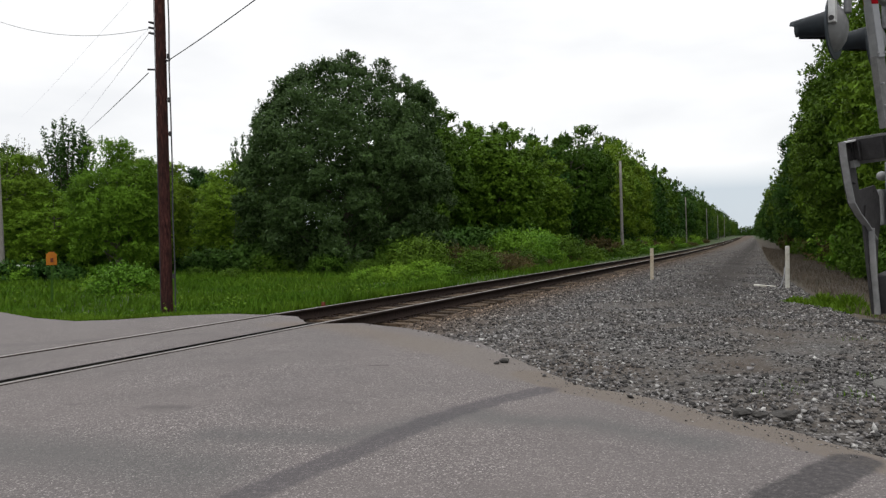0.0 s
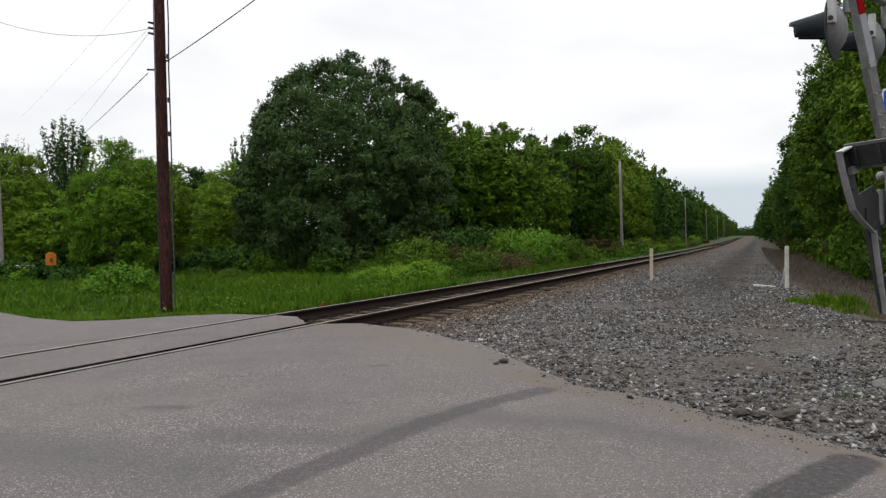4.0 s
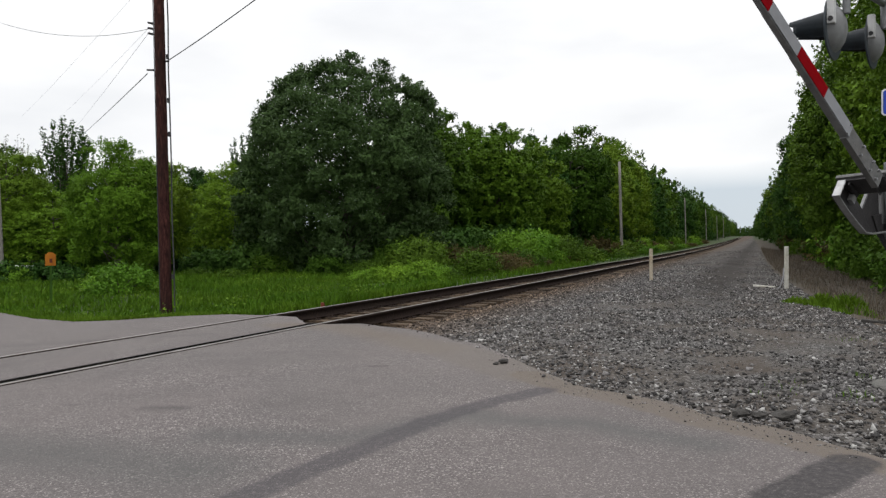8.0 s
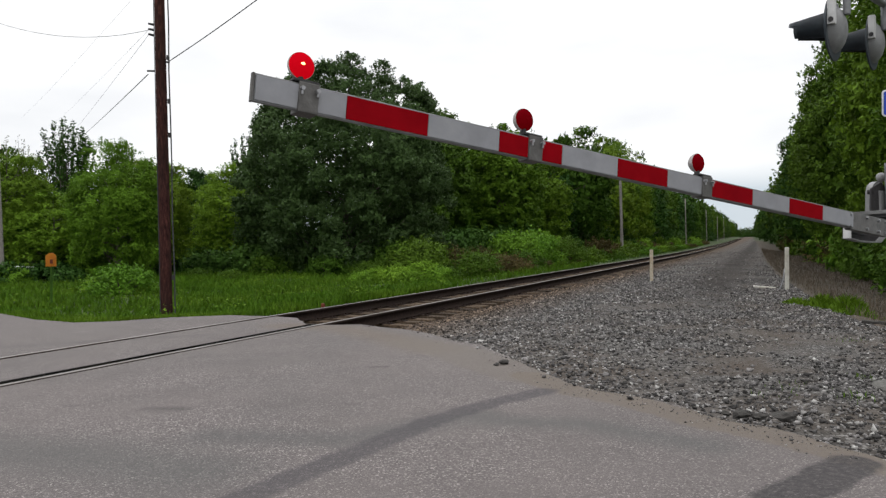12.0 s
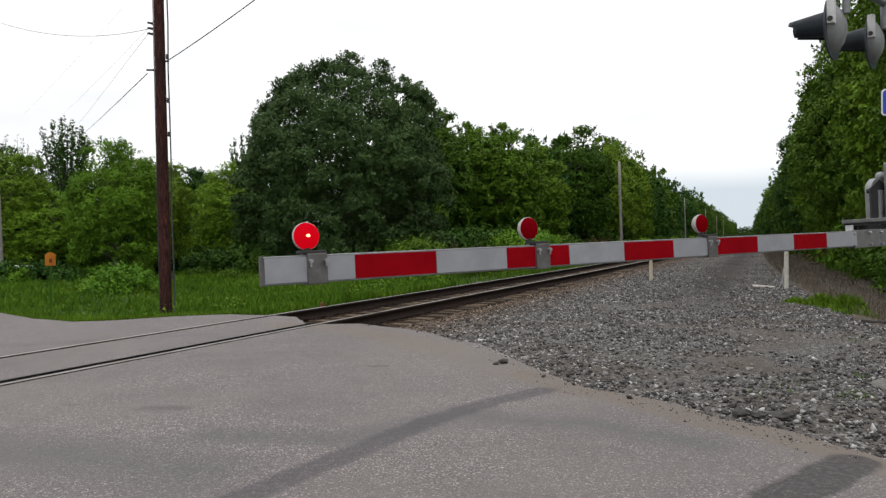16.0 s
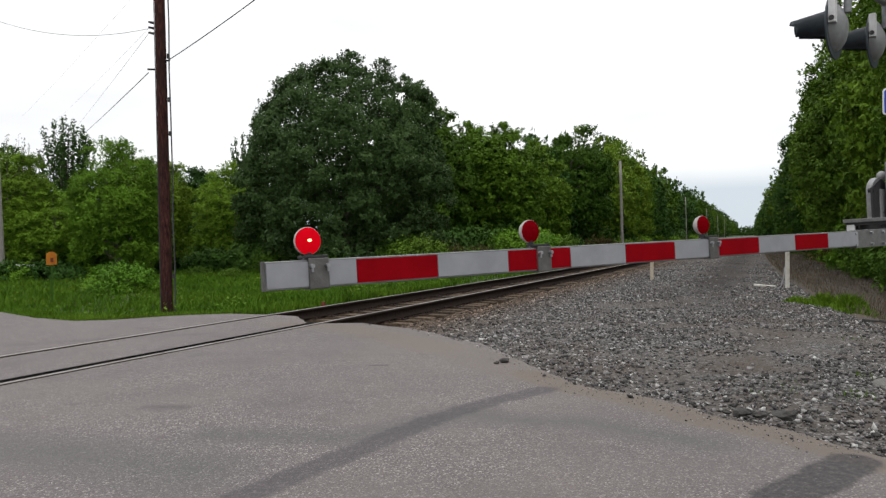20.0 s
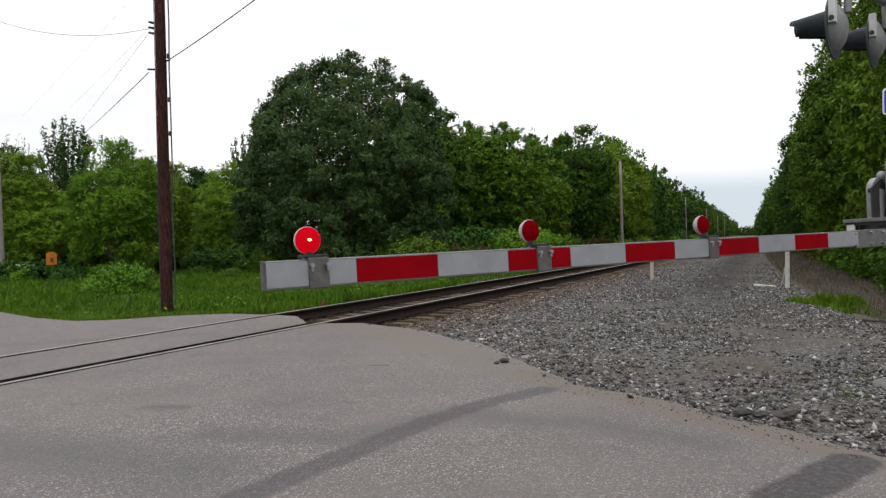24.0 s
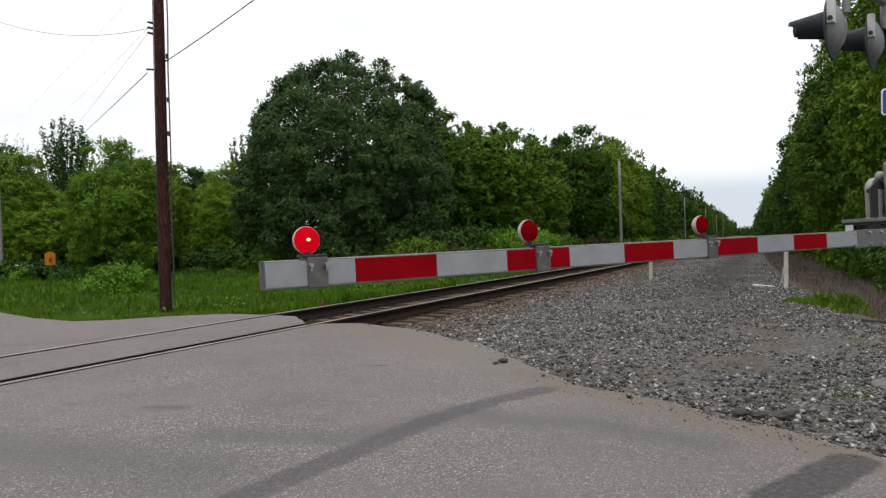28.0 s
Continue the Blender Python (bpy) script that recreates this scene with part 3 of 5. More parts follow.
def make_bank():
    """Brown litter between the gravel's edge and the woods."""
    us, n, verts = spread(9.5, 40, 90) + spread(41, 300, 30, 1.7), 12, []
    for u in us:
        for k in range(n):
            v = gravel_right(u) - .25 + 4.4 * k / (n - 1)
            lump = .10 * rough_noise(u, v, .25) * (v > 2) + .05 * rough_noise(u, v, 1.3)
            verts.append(at_uv(u, v, ground_z(u, v) + lump + .03 - (.12 if k in (0, n - 1) else 0)))
    i, j = np.meshgrid(np.arange(len(us) - 1), np.arange(n - 1), indexing="ij")
    a = (i * n + j).ravel()
    tagged(from_arrays("bank", np.array(verts), np.stack((a, a + n, a + n + 1, a + 1), 1), "litter", smooth=True), label="bank of brown litter below the woods", kind="structure")


def gravel_z(u, v):
    r = gravel_right(u)
    z = -.07 - .10 * smooth_step(-4.2, -5.2, v) - .7 * smooth_step(r - .2, r + 1.8, v)
    z += .05 * smooth_step(-3.6, -2.4, v) * smooth_step(-.4, -1.6, v)
    return z + .035 * rough_noise(u, v, .9) + .012 * rough_noise(u, v, 5)


def make_road():
    def v_of(x, y):
        return uv_of(x, y)[1]
    slabs = [("road", lambda p: clip(p, lambda x, y: v_of(x, y) - (RAIL_NEAR + .042))),
             ("road_between_rails", lambda p: clip(clip(p, lambda x, y: (RAIL_NEAR - .217) - v_of(x, y)), lambda x, y: v_of(x, y) - (RAIL_FAR + .070))),
             ("road_far_side", lambda p: clip(p, lambda x, y: (RAIL_FAR - .042) - v_of(x, y)))]
    for name, cut in slabs:
        bm = B()
        pts = cut(ROAD)
        fine = []
        for i in range(len(pts)):
            (x1, y1), (x2, y2) = pts[i - 1], pts[i]
            d = math.hypot(x2 - x1, y2 - y1)
            n = max(1, min(60, int(d / .15))) if d < 15 else 1
            for k in range(1, n + 1):
                x, y = x1 + (x2 - x1) * k / n, y1 + (y2 - y1) * k / n
                w = .035 * rough_noise(x, y, 3.1) if n > 1 and abs(v_of(x, y) - RAIL_NEAR) > .3 and abs(v_of(x, y) - RAIL_FAR) > .3 else 0
                fine.append((x + w, y + w))
        prism(bm, fine, .30, Matrix.Translation((0, 0, -.302)))
        tagged(part(name, bm, "asphalt"), label="worn grey asphalt road over a level crossing", kind="structure")
    # bed in the flangeways
    bm = B()
    a, b = uv_of(-1.9, 10.5)[0] - 14, uv_of(-1.9, 10.5)[0] + .2
    for rail in (RAIL_NEAR, RAIL_FAR):
        prism(bm, [(p.x, p.y) for p in (at_uv(a, rail - .2), at_uv(b, rail - .2), at_uv(b, rail + .2), at_uv(a, rail + .2))], .05, Matrix.Translation((0, 0, -.16)))
    tagged(part("flangeway_bed", bm, "rail"), label="dark rusty bed of the flangeway grooves", kind="structure")
    # added black strips beside the rails, in place of the grooves' own shade
    for name, v1, v2, z in (("flangeway_shade", RAIL_NEAR - .215, RAIL_NEAR - .040, -.003), ("flangeway_shade_far", RAIL_FAR + .040, RAIL_FAR + .068, -.02)):
        bm = prism(B(), [(p.x, p.y) for p in (at_uv(a, v1), at_uv(b, v1), at_uv(b, v2), at_uv(a, v2))], .1, Matrix.Translation((0, 0, z - .1)))
        tagged(part(name, bm, "tyre_and_shade"), label="black strip standing in for shade in the flangeway", kind="structure")


def rail_profile():
    return [(-.07, -.172), (.07, -.172), (.07, -.16), (.012, -.14), (.009, -.05), (.036, -.036), (.036, -.004), (.030, .0), (-.030, .0), (-.036, -.004), (-.036, -.036), (-.009, -.05), (-.012, -.14), (-.07, -.16)]


def sweep(name, outline, us, v0, z0, mat, parent, label=""):
    n = len(outline)
    verts = np.array([at_uv(u, v0 + a, z0 + b) for u in us for a, b in outline])
    faces = [(k * n + i, k * n + (i + 1) % n, (k + 1) * n + (i + 1) % n, (k + 1) * n + i) for k in range(len(us) - 1) for i in range(n)]
    return from_arrays(name, verts, np.array(faces), mat, parent, label)


def make_track():
    track = empty("railway_track", Matrix(), label="single railway line with rusty rails on wooden ties", category="railway track")
    us = spread(-40, 70, 60) + spread(75, 900, 60, 1.3)
    for v in (RAIL_NEAR, RAIL_FAR):
        r = sweep("rail", rail_profile(), us, v, .004, "rail", track, "rust-brown steel rail")
        sweep("running_surface", [(-.031, .0), (.031, .0), (.029, .003), (-.029, .003)], us, v, .005, "rail_head", r, "bright worn rail head")
    me = None
    plate_me = None
    rnd = random.Random(4)
    u, k = 9.35, 0
    while u < 130:
        if me is None:
            bm = box(B(), (2.6, .23, .17), bevel=.02)
            tie = part("tie", bm, "tie", track)
            me = tie.data
            plate_me = bpy.data.meshes.new("tie_plate")
            bm = box(B(), (.36, .19, .022), bevel=.005)
            for sx in (-.12, .12):
                for sy in (-.05, .05):
                    box(bm, (.03, .025, .03), pose(sx, sy, .02))
            bm.to_mesh(plate_me)
            bm.free()
            plate_me.materials.append(M["rail"])
        else:
            tie = new("tie", me)
            tie.parent = track
        p = at_uv(u, TRACK + rnd.uniform(-.05, .05), -.262 + rnd.uniform(-.012, .004))
        tie.matrix_world = pose(p.x, p.y, p.z, rnd.uniform(-1, 1), rnd.uniform(-.4, .4), -24.2 + rnd.uniform(-1.2, 1.2))
        if k < 45:
            for s in (-.7525, .7525):
                pl = new("tie_plate", plate_me)
                pl.parent = tie
                pl.matrix_local = pose(s, 0, .09)
        u += .5 + rnd.uniform(-.02, .02)
        k += 1
    bm = B()
    while u < 420:
        p = at_uv(u, TRACK, -.262)
        box(bm, (2.6, .23, .17), pose(p.x, p.y, p.z, 0, 0, -24.2))
        u += .5
    tagged(part("far_ties", bm, "tie", track), kind="stuff")


def stones(name, spots, mat, label, rnd):
    """Loose crushed stones: angular lumps, each turned and squashed its own way. spots: x, y, z, size."""
    # six-cornered and eight-cornered chips, each corner pushed about
    base = np.array([(1, 0, 0), (-1, 0, 0), (0, 1, 0), (0, -1, 0), (0, 0, 1), (0, 0, -1)], float)
    faces = np.array([(0, 2, 4), (2, 1, 4), (1, 3, 4), (3, 0, 4), (2, 0, 5), (1, 2, 5), (3, 1, 5), (0, 3, 5)])
    kinds = [base * rnd.uniform(.65, 1.2, (6, 1)) + rnd.normal(size=(6, 3)) * .28 for _ in range(24)]
    kinds = np.array(kinds)
    n = len(spots)
    pick = kinds[rnd.integers(0, 24, n)]
    q = rnd.normal(size=(n, 4))
    q /= np.linalg.norm(q, axis=1)[:, None]
    w, x, y, z = q.T
    R = np.stack((1 - 2 * (y * y + z * z), 2 * (x * y - w * z), 2 * (x * z + w * y), 2 * (x * y + w * z), 1 - 2 * (x * x + z * z), 2 * (y * z - w * x),
                  2 * (x * z - w * y), 2 * (y * z + w * x), 1 - 2 * (x * x + y * y)), 1).reshape(n, 3, 3)
    size = spots[:, 3][:, None] * rnd.uniform(.6, 1.25, (n, 3))
    v = np.einsum("nij,nkj->nki", R, pick * size[:, None, :])
    v[:, :, 2] *= .75
    v += spots[:, None, :3]
    f = (faces[None] + (np.arange(n) * len(base))[:, None, None]).reshape(-1, 3)
    return tagged(from_arrays(name, v.reshape(-1, 3), f, mat), label=label, category="gravel", kind="stuff")


def bed_z(u, v):
    """The gravel's surface; it dips where it runs under the road slab."""
    p = at_uv(u, v)
    return gravel_z(u, v) - .25 * inside(ROAD, p.x + .35, p.y + .25)


BARE = [(2.86, 10.25, 1.3, .30), (4.5, 9.7, .8, .28), (2.85, 7.6, .55, .25), (2.78, 5.8, .36, .26), (2.55, 4.75, .28, .5), (1.9, 8.6, .6, .22), (3.9, 8.3, .5, .22)]    # trodden dirt: x, y and half sizes


def make_gravel():
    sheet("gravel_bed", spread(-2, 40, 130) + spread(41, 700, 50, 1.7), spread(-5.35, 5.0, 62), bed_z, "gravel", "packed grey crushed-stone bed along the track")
    sheet("ballast", spread(8.3, 40, 80) + spread(41, 700, 40, 1.7), spread(-9.6, -5.0, 36),
          lambda u, v: -.262 - .25 * smooth_step(-8.3, -9.4, v) + .03 * rough_noise(u, v, 2.2), "ballast", "rust-stained ballast under the ties")
    rnd = np.random.default_rng(7)
    spots = []
    tries = 0
    while len(spots) < 66000 and tries < 420000:
        tries += 1
        u = 3 + 40 * rnd.random() ** 1.9
        v = rnd.uniform(-5.35, gravel_right(u) + .5)
        p = at_uv(u, v)
        if inside(ROAD, p.x, p.y) and not (rnd.random() < .03 and not inside(ROAD, p.x + .16, p.y + .1)):
            continue
        # worn wheel tracks and dirt patches hold fewer stones
        bare = rough_noise(p.x, p.y, .33, 3.0) + .5 * rough_noise(p.x, p.y, 1.1, 9.0)
        path = math.exp(-((v + 1.1) / .75) ** 2) * smooth_step(11, 15, u)
        keep = 1.0 - 1.8 * max(0, bare - .02) - .7 * path
        keep -= .85 * max(math.exp(-((p.x - x0) / rx) ** 2 - ((p.y - y0) / ry) ** 2) for x0, y0, rx, ry in BARE)
        keep += .5 * (v < -3 and u < 30) + .35 * smooth_step(11.5, 9.5, u) - .25 * smooth_step(13, 22, u) - .55 * smooth_step(24, 43, u)
        if rnd.random() > keep:
            continue
        s = (.0085 + .0155 * rnd.random() ** 1.6) * (1.0 + .5 * (rnd.random() < .12)) * (1 + .010 * u)
        spots.append((p.x, p.y, (gravel_z(u, v) if not inside(ROAD, p.x, p.y) else .0) + s * .3, s))
    for _ in range(9000):    # coarser stones along the line
        u = 20 + 60 * rnd.random() ** 1.3
        v = rnd.uniform(-5.3, gravel_right(u) + .5)
        if rnd.random() < math.exp(-((v + 1.1) / .8) ** 2) * .9:
            continue
        p, s = at_uv(u, v), rnd.uniform(.012, .024) * (1 + .006 * u)
        spots.append((p.x, p.y, p.z + gravel_z(u, v) + s * .25, s))
    for _ in range(26000):   # fine chippings trodden into the dirt
        u = 4.5 + 16 * rnd.random() ** 1.2
        v = rnd.uniform(-4.6, gravel_right(u) + .2)
        p = at_uv(u, v)
        if not inside(ROAD, p.x, p.y):
            s = (.0045 + .005 * rnd.random() ** 2) * (1 + .02 * u)
            spots.append((p.x, p.y, gravel_z(u, v) + s * .2, s))
    for _ in range(450):    # pebbles strewn over the sandy edge of the road
        k = rnd.integers(5, 19)
        w, off = rnd.random(), rnd.random() ** 1.7 * .30
        (x1, y1), (x2, y2) = ROAD_EDGE[k], ROAD_EDGE[k + 1]
        s = .0035 + .006 * rnd.random() ** 2
        spots.append((x1 + (x2 - x1) * w - off * .86, y1 + (y2 - y1) * w - off * .5, s * .3, s))
    stones("gravel_stones", np.array(spots), "stone", "loose angular grey and white crushed stones", rnd)
    spots = []
    for _ in range(9000):
        u = 9 + 40 * rnd.random() ** 1.5
        v = rnd.uniform(-9.2, -5.1)
        p = at_uv(u, v)
        s = rnd.uniform(.015, .035)
        spots.append((p.x, p.y, -.258 - .25 * smooth_step(-8.3, -9.4, v) + s * .2, s))
    stones("ballast_stones", np.array(spots), "rust_stone", "rust-stained ballast stones between the ties", rnd)


# ---------------------------------------------------------------- plants
def leaves_mesh(name, centre, axis, normal, size, mat, parent=None, label="", width=.62):
    """Pointed leaves: two corners at the stalk's end and a tip."""
    n = len(centre)
    axis = axis / np.maximum(1e-6, np.linalg.norm(axis, axis=1))[:, None]
    side = np.cross(axis, normal)
    side /= np.maximum(1e-6, np.linalg.norm(side, axis=1))[:, None]
    s = size[:, None]
    v = np.empty((n, 3, 3))
    v[:, 0] = centre - axis * s * .42 + side * s * width * .5
    v[:, 1] = centre - axis * s * .34 - side * s * width * .5
    v[:, 2] = centre + axis * s * .58
    return from_arrays(name, v.reshape(-1, 3), np.arange(n * 3).reshape(n, 3), mat, parent, label)


def sphere_ways(n, rnd, jitter=.35):
    """Directions spread evenly over a sphere, a little shuffled."""
    k = np.arange(n) + .5
    z = 1 - 2 * k / n
    a = k * 2.39996 + rnd.uniform(0, 6.28)
    h = np.sqrt(1 - z * z)
    d = np.stack((h * np.cos(a), h * np.sin(a), z), 1) + rnd.normal(size=(n, 3)) * jitter * 2 / math.sqrt(n)
    return d / np.linalg.norm(d, axis=1)[:, None]


def sprays_of(rnd, root, way, long, per, leaf_size):
    """Leaves round a twig each: places, facing and sizes. root, way: where the twigs begin and point; long: their lengths."""
    n = len(root)
    which = np.repeat(np.arange(n), per)
    m = len(which)
    t = rnd.uniform(-.45, 1.0, m)
    out = rnd.normal(size=(m, 3))
    out -= way[which] * (out * way[which]).sum(1)[:, None]
    out /= np.maximum(1e-6, np.linalg.norm(out, axis=1))[:, None]
    wide = .52 * (1 - .75 * np.clip(t, 0, 1)) * np.sqrt(rnd.random(m))
    c = root[which] + (way[which] * t[:, None] + out * wide[:, None]) * long[which][:, None]
    face = out * .75 + way[which] * .35
    return c, face, leaf_size * rnd.uniform(.6, 1.35, m) * (1.12 - .35 * np.clip(t, 0, 1))


def crown_leaves(rnd, low, top, r, sprays, per, leaf_size, billows, rough, power, droop=.2):
    """The leaves of a crown: many billows set over a dome, each coated with sprays above and outside, and a loose dark coat within."""
    mid, half = (low + top) / 2, (top - low) / 2

    lumps, phase = rnd.normal(size=(5, 3)) * 2.6, rnd.uniform(0, 6.28, 5)

    def reach(d):
        swell = 1 + .022 * np.sin(d @ lumps.T + phase).sum(1)
        p = np.where(d[:, 2] < 0, power + .8, power)
        return ((np.hypot(d[:, 0], d[:, 1]) / r) ** p + (np.abs(d[:, 2]) / half) ** p) ** (-1 / p) * swell
    core = np.array((0, 0, mid))
    way = sphere_ways(billows, rnd, .7)
    way = way[way[:, 2] > -.9]
    gap = math.sqrt(4 * math.pi * r * half / billows)
    size = gap * .66 * rnd.uniform(.66, 1.25, len(way))
    middle = way * (reach(way) * rnd.uniform(1 - rough, 1.04, len(way)) - size * .8)[:, None] + core
    share = size ** 2 / (size ** 2).sum()
    pick = rnd.choice(len(way), sprays, p=share)
    d = rnd.normal(size=(sprays, 3))
    d /= np.linalg.norm(d, axis=1)[:, None]
    d += way[pick] * .75 + np.array((0, 0, .30))
    d /= np.linalg.norm(d, axis=1)[:, None]
    long = size[pick] * rnd.uniform(.30, .55, sprays)
    root = middle[pick] + d * (size[pick] * rnd.uniform(.78, 1.0, sprays) - long * .4)[:, None] * np.array((1, 1, .76))
    twig = d * .7 + np.array((0, 0, droop)) + rnd.normal(size=d.shape) * .45
    twig /= np.linalg.norm(twig, axis=1)[:, None]
    c, n, z = sprays_of(rnd, root, twig, long, per, leaf_size)
    n = n * .28 + np.repeat(d, per, 0) * 1.1
    # the sparse sprays within
    inner = int(sprays * .3)
    e = sphere_ways(inner, rnd)
    e = e[e[:, 2] > -.85]
    root = e * (reach(e) * rnd.uniform(.55, .84, len(e)))[:, None] + core
    c2, n2, z2 = sprays_of(rnd, root, e, np.full(len(e), gap * .5), per, leaf_size * 1.35)
    n2 = n2 * .5 + np.repeat(e, per, 0)
    c, n, z = np.concatenate((c, c2)), np.concatenate((n, n2)), np.concatenate((z, z2))
    n += np.array((0, 0, .12)) + rnd.normal(size=n.shape) * .24
    return c, n, z


def make_tree(name, seed, height, spread_r, base_h, mat, sprays, per, leaf_size, label, billows=26, rough=.2, power=2.3, category="tree"):
    """A trunk with limbs that reach into a billowing crown of leafy sprays."""
    rnd = np.random.default_rng(seed)
    tree = empty(name, Matrix(), label=label, category=category)
    trunk_r = height * .017
    bm = B()
    bend_x, bend_y = rnd.uniform(-.03, .03, 2) * height
    pts = [(bend_x * k * k, bend_y * k * k, height * .86 * k) for k in (-.02, .04, .25, .5, .75, 1)]
    tube(bm, pts, [trunk_r * w for w in (1.5, 1.1, .9, .65, .35, .08)], 9)
    c, nor, size = crown_leaves(rnd, base_h, height, spread_r, sprays, per, leaf_size, billows, rough, power)
    for q in c[::max(1, len(c) // 26)]:
        k = max(.08, min(.8, (q[2] - spread_r * .5) / (height * .86)))
        p0, p1 = Vector((bend_x * k * k, bend_y * k * k, height * .86 * k)), Vector(q)
        mid = (p0 + p1) / 2 + Vector((0, 0, -.08 * (p1 - p0).length))
        tube(bm, [p0, mid, p1], [trunk_r * .35, trunk_r * .2, trunk_r * .05], 5)
    part("trunk", bm, "bark", tree)
    axis = rnd.normal(size=c.shape) - np.array((0, 0, .3))
    leaves_mesh("crown", c, axis, nor, size, mat, tree)
    return tree


def make_open_tree(name, seed, height, spread_r, base_h, mat, leaders, twigs, per, leaf_size, label):
    """A tree of upright leaders, each set with short leafy twigs, with sky between them."""
    rnd = np.random.default_rng(seed)
    tree = empty(name, Matrix(), label=label, category="tree")
    bm = B()
    tube(bm, [(0, 0, -.3), (0, 0, height * .3), (0, 0, height * .7)], [height * .016, height * .011, height * .004], 8)
    roots, ways, longs = [], [], []
    for k in range(leaders):
        a, w = 2.4 * k + rnd.uniform(-.5, .5), math.sqrt((k + .5) / leaders)
        z0 = base_h + (height * .45 - base_h) * rnd.random()
        p0 = Vector((0, 0, z0))
        p1 = Vector((spread_r * w * math.cos(a), spread_r * w * math.sin(a), height * (1 - .34 * w * rnd.uniform(.4, 1.1))))
        mid = p0.lerp(p1, .45) + Vector((p1.x, p1.y, 0)) * .25
        tube(bm, [p0, mid, p1], [height * .005, height * .003, height * .0008], 5)
        for j in range(twigs):
            t = .2 + .85 * (j + rnd.random()) / twigs
            q = p0.lerp(mid, t / .45) if t < .45 else mid.lerp(p1, (t - .45) / .55)
            off = rnd.normal(size=3) * .16 * (1.15 - t) * spread_r * .5
            roots.append(np.array(q) + off)
            ways.append(np.array((p1 - mid).normalized()) + rnd.normal(size=3) * .5)
            longs.append(height * .034 * rnd.uniform(.6, 1.3))
    part("trunk", bm, "bark", tree)
    ways = np.array(ways)
    ways /= np.linalg.norm(ways, axis=1)[:, None]
    c, nor, size = sprays_of(rnd, np.array(roots), ways, np.array(longs), per, leaf_size)
    leaves_mesh("crown", c, rnd.normal(size=c.shape), nor + rnd.normal(size=c.shape) * .4, size, mat, tree)
    return tree


def make_bush(name, seed, r, h, mat, sprays, per, leaf_size, label, category="bush"):
    rnd = np.random.default_rng(seed)
    bush = empty(name, Matrix(), label=label, category=category)
    c, nor, size = crown_leaves(rnd, -h * .35, h, r, sprays, per, leaf_size, 16, .25, 2.0, .5)
    keep = c[:, 2] > -.12
    c, nor, size = c[keep], nor[keep], size[keep]
    bm = B()
    for q in c[::len(c) // 9]:
        tube(bm, [(0, 0, -.1), (q[0] * .5, q[1] * .5, abs(q[2]) * .6), tuple(q)], [.03, .02, .006], 5)
    part("stem", bm, "bark", bush)
    leaves_mesh("foliage", c, rnd.normal(size=c.shape) + np.array((0, 0, .3)), nor, size, mat, bush)
    return bush


def stand(u, v):
    """A place on the natural ground."""
    p = at_uv(u, v, ground_z(u, v) - .06)
    return p.x, p.y, p.z


def blades(name, spots, mat, label, rnd, wide=.016):
    """Grass blades: bent strips of two quads. spots: x, y, z, height."""
    n = len(spots)
    a = rnd.uniform(0, 2 * math.pi, n)
    side = np.stack((np.cos(a), np.sin(a), np.zeros(n)), 1)
    b = rnd.uniform(0, 2 * math.pi, n)
    lean = np.stack((np.cos(b), np.sin(b), np.zeros(n)), 1) * rnd.uniform(.1, .6, n)[:, None]
    h = spots[:, 3][:, None]
    w = wide * (.6 + .8 * rnd.random(n))[:, None] * (1 + 1.2 * (h - .2))
    p = spots[:, :3]
    zz = np.array((0, 0, 1.0))
    v = np.stack((p - side * w, p + side * w, p + lean * h * .35 + zz * h * .6 + side * w * .8, p + lean * h * .35 + zz * h * .6 - side * w * .8,
                  p + lean * h + zz * h * .95 + side * w * .12, p + lean * h + zz * h * .95 - side * w * .12), 1)
    i = (np.arange(n) * 6)[:, None]
    f = np.concatenate((i + np.array((0, 1, 2, 3)), i + np.array((3, 2, 4, 5))))
    return tagged(from_arrays(name, v.reshape(-1, 3), f, mat), label=label, category="grass", kind="stuff")


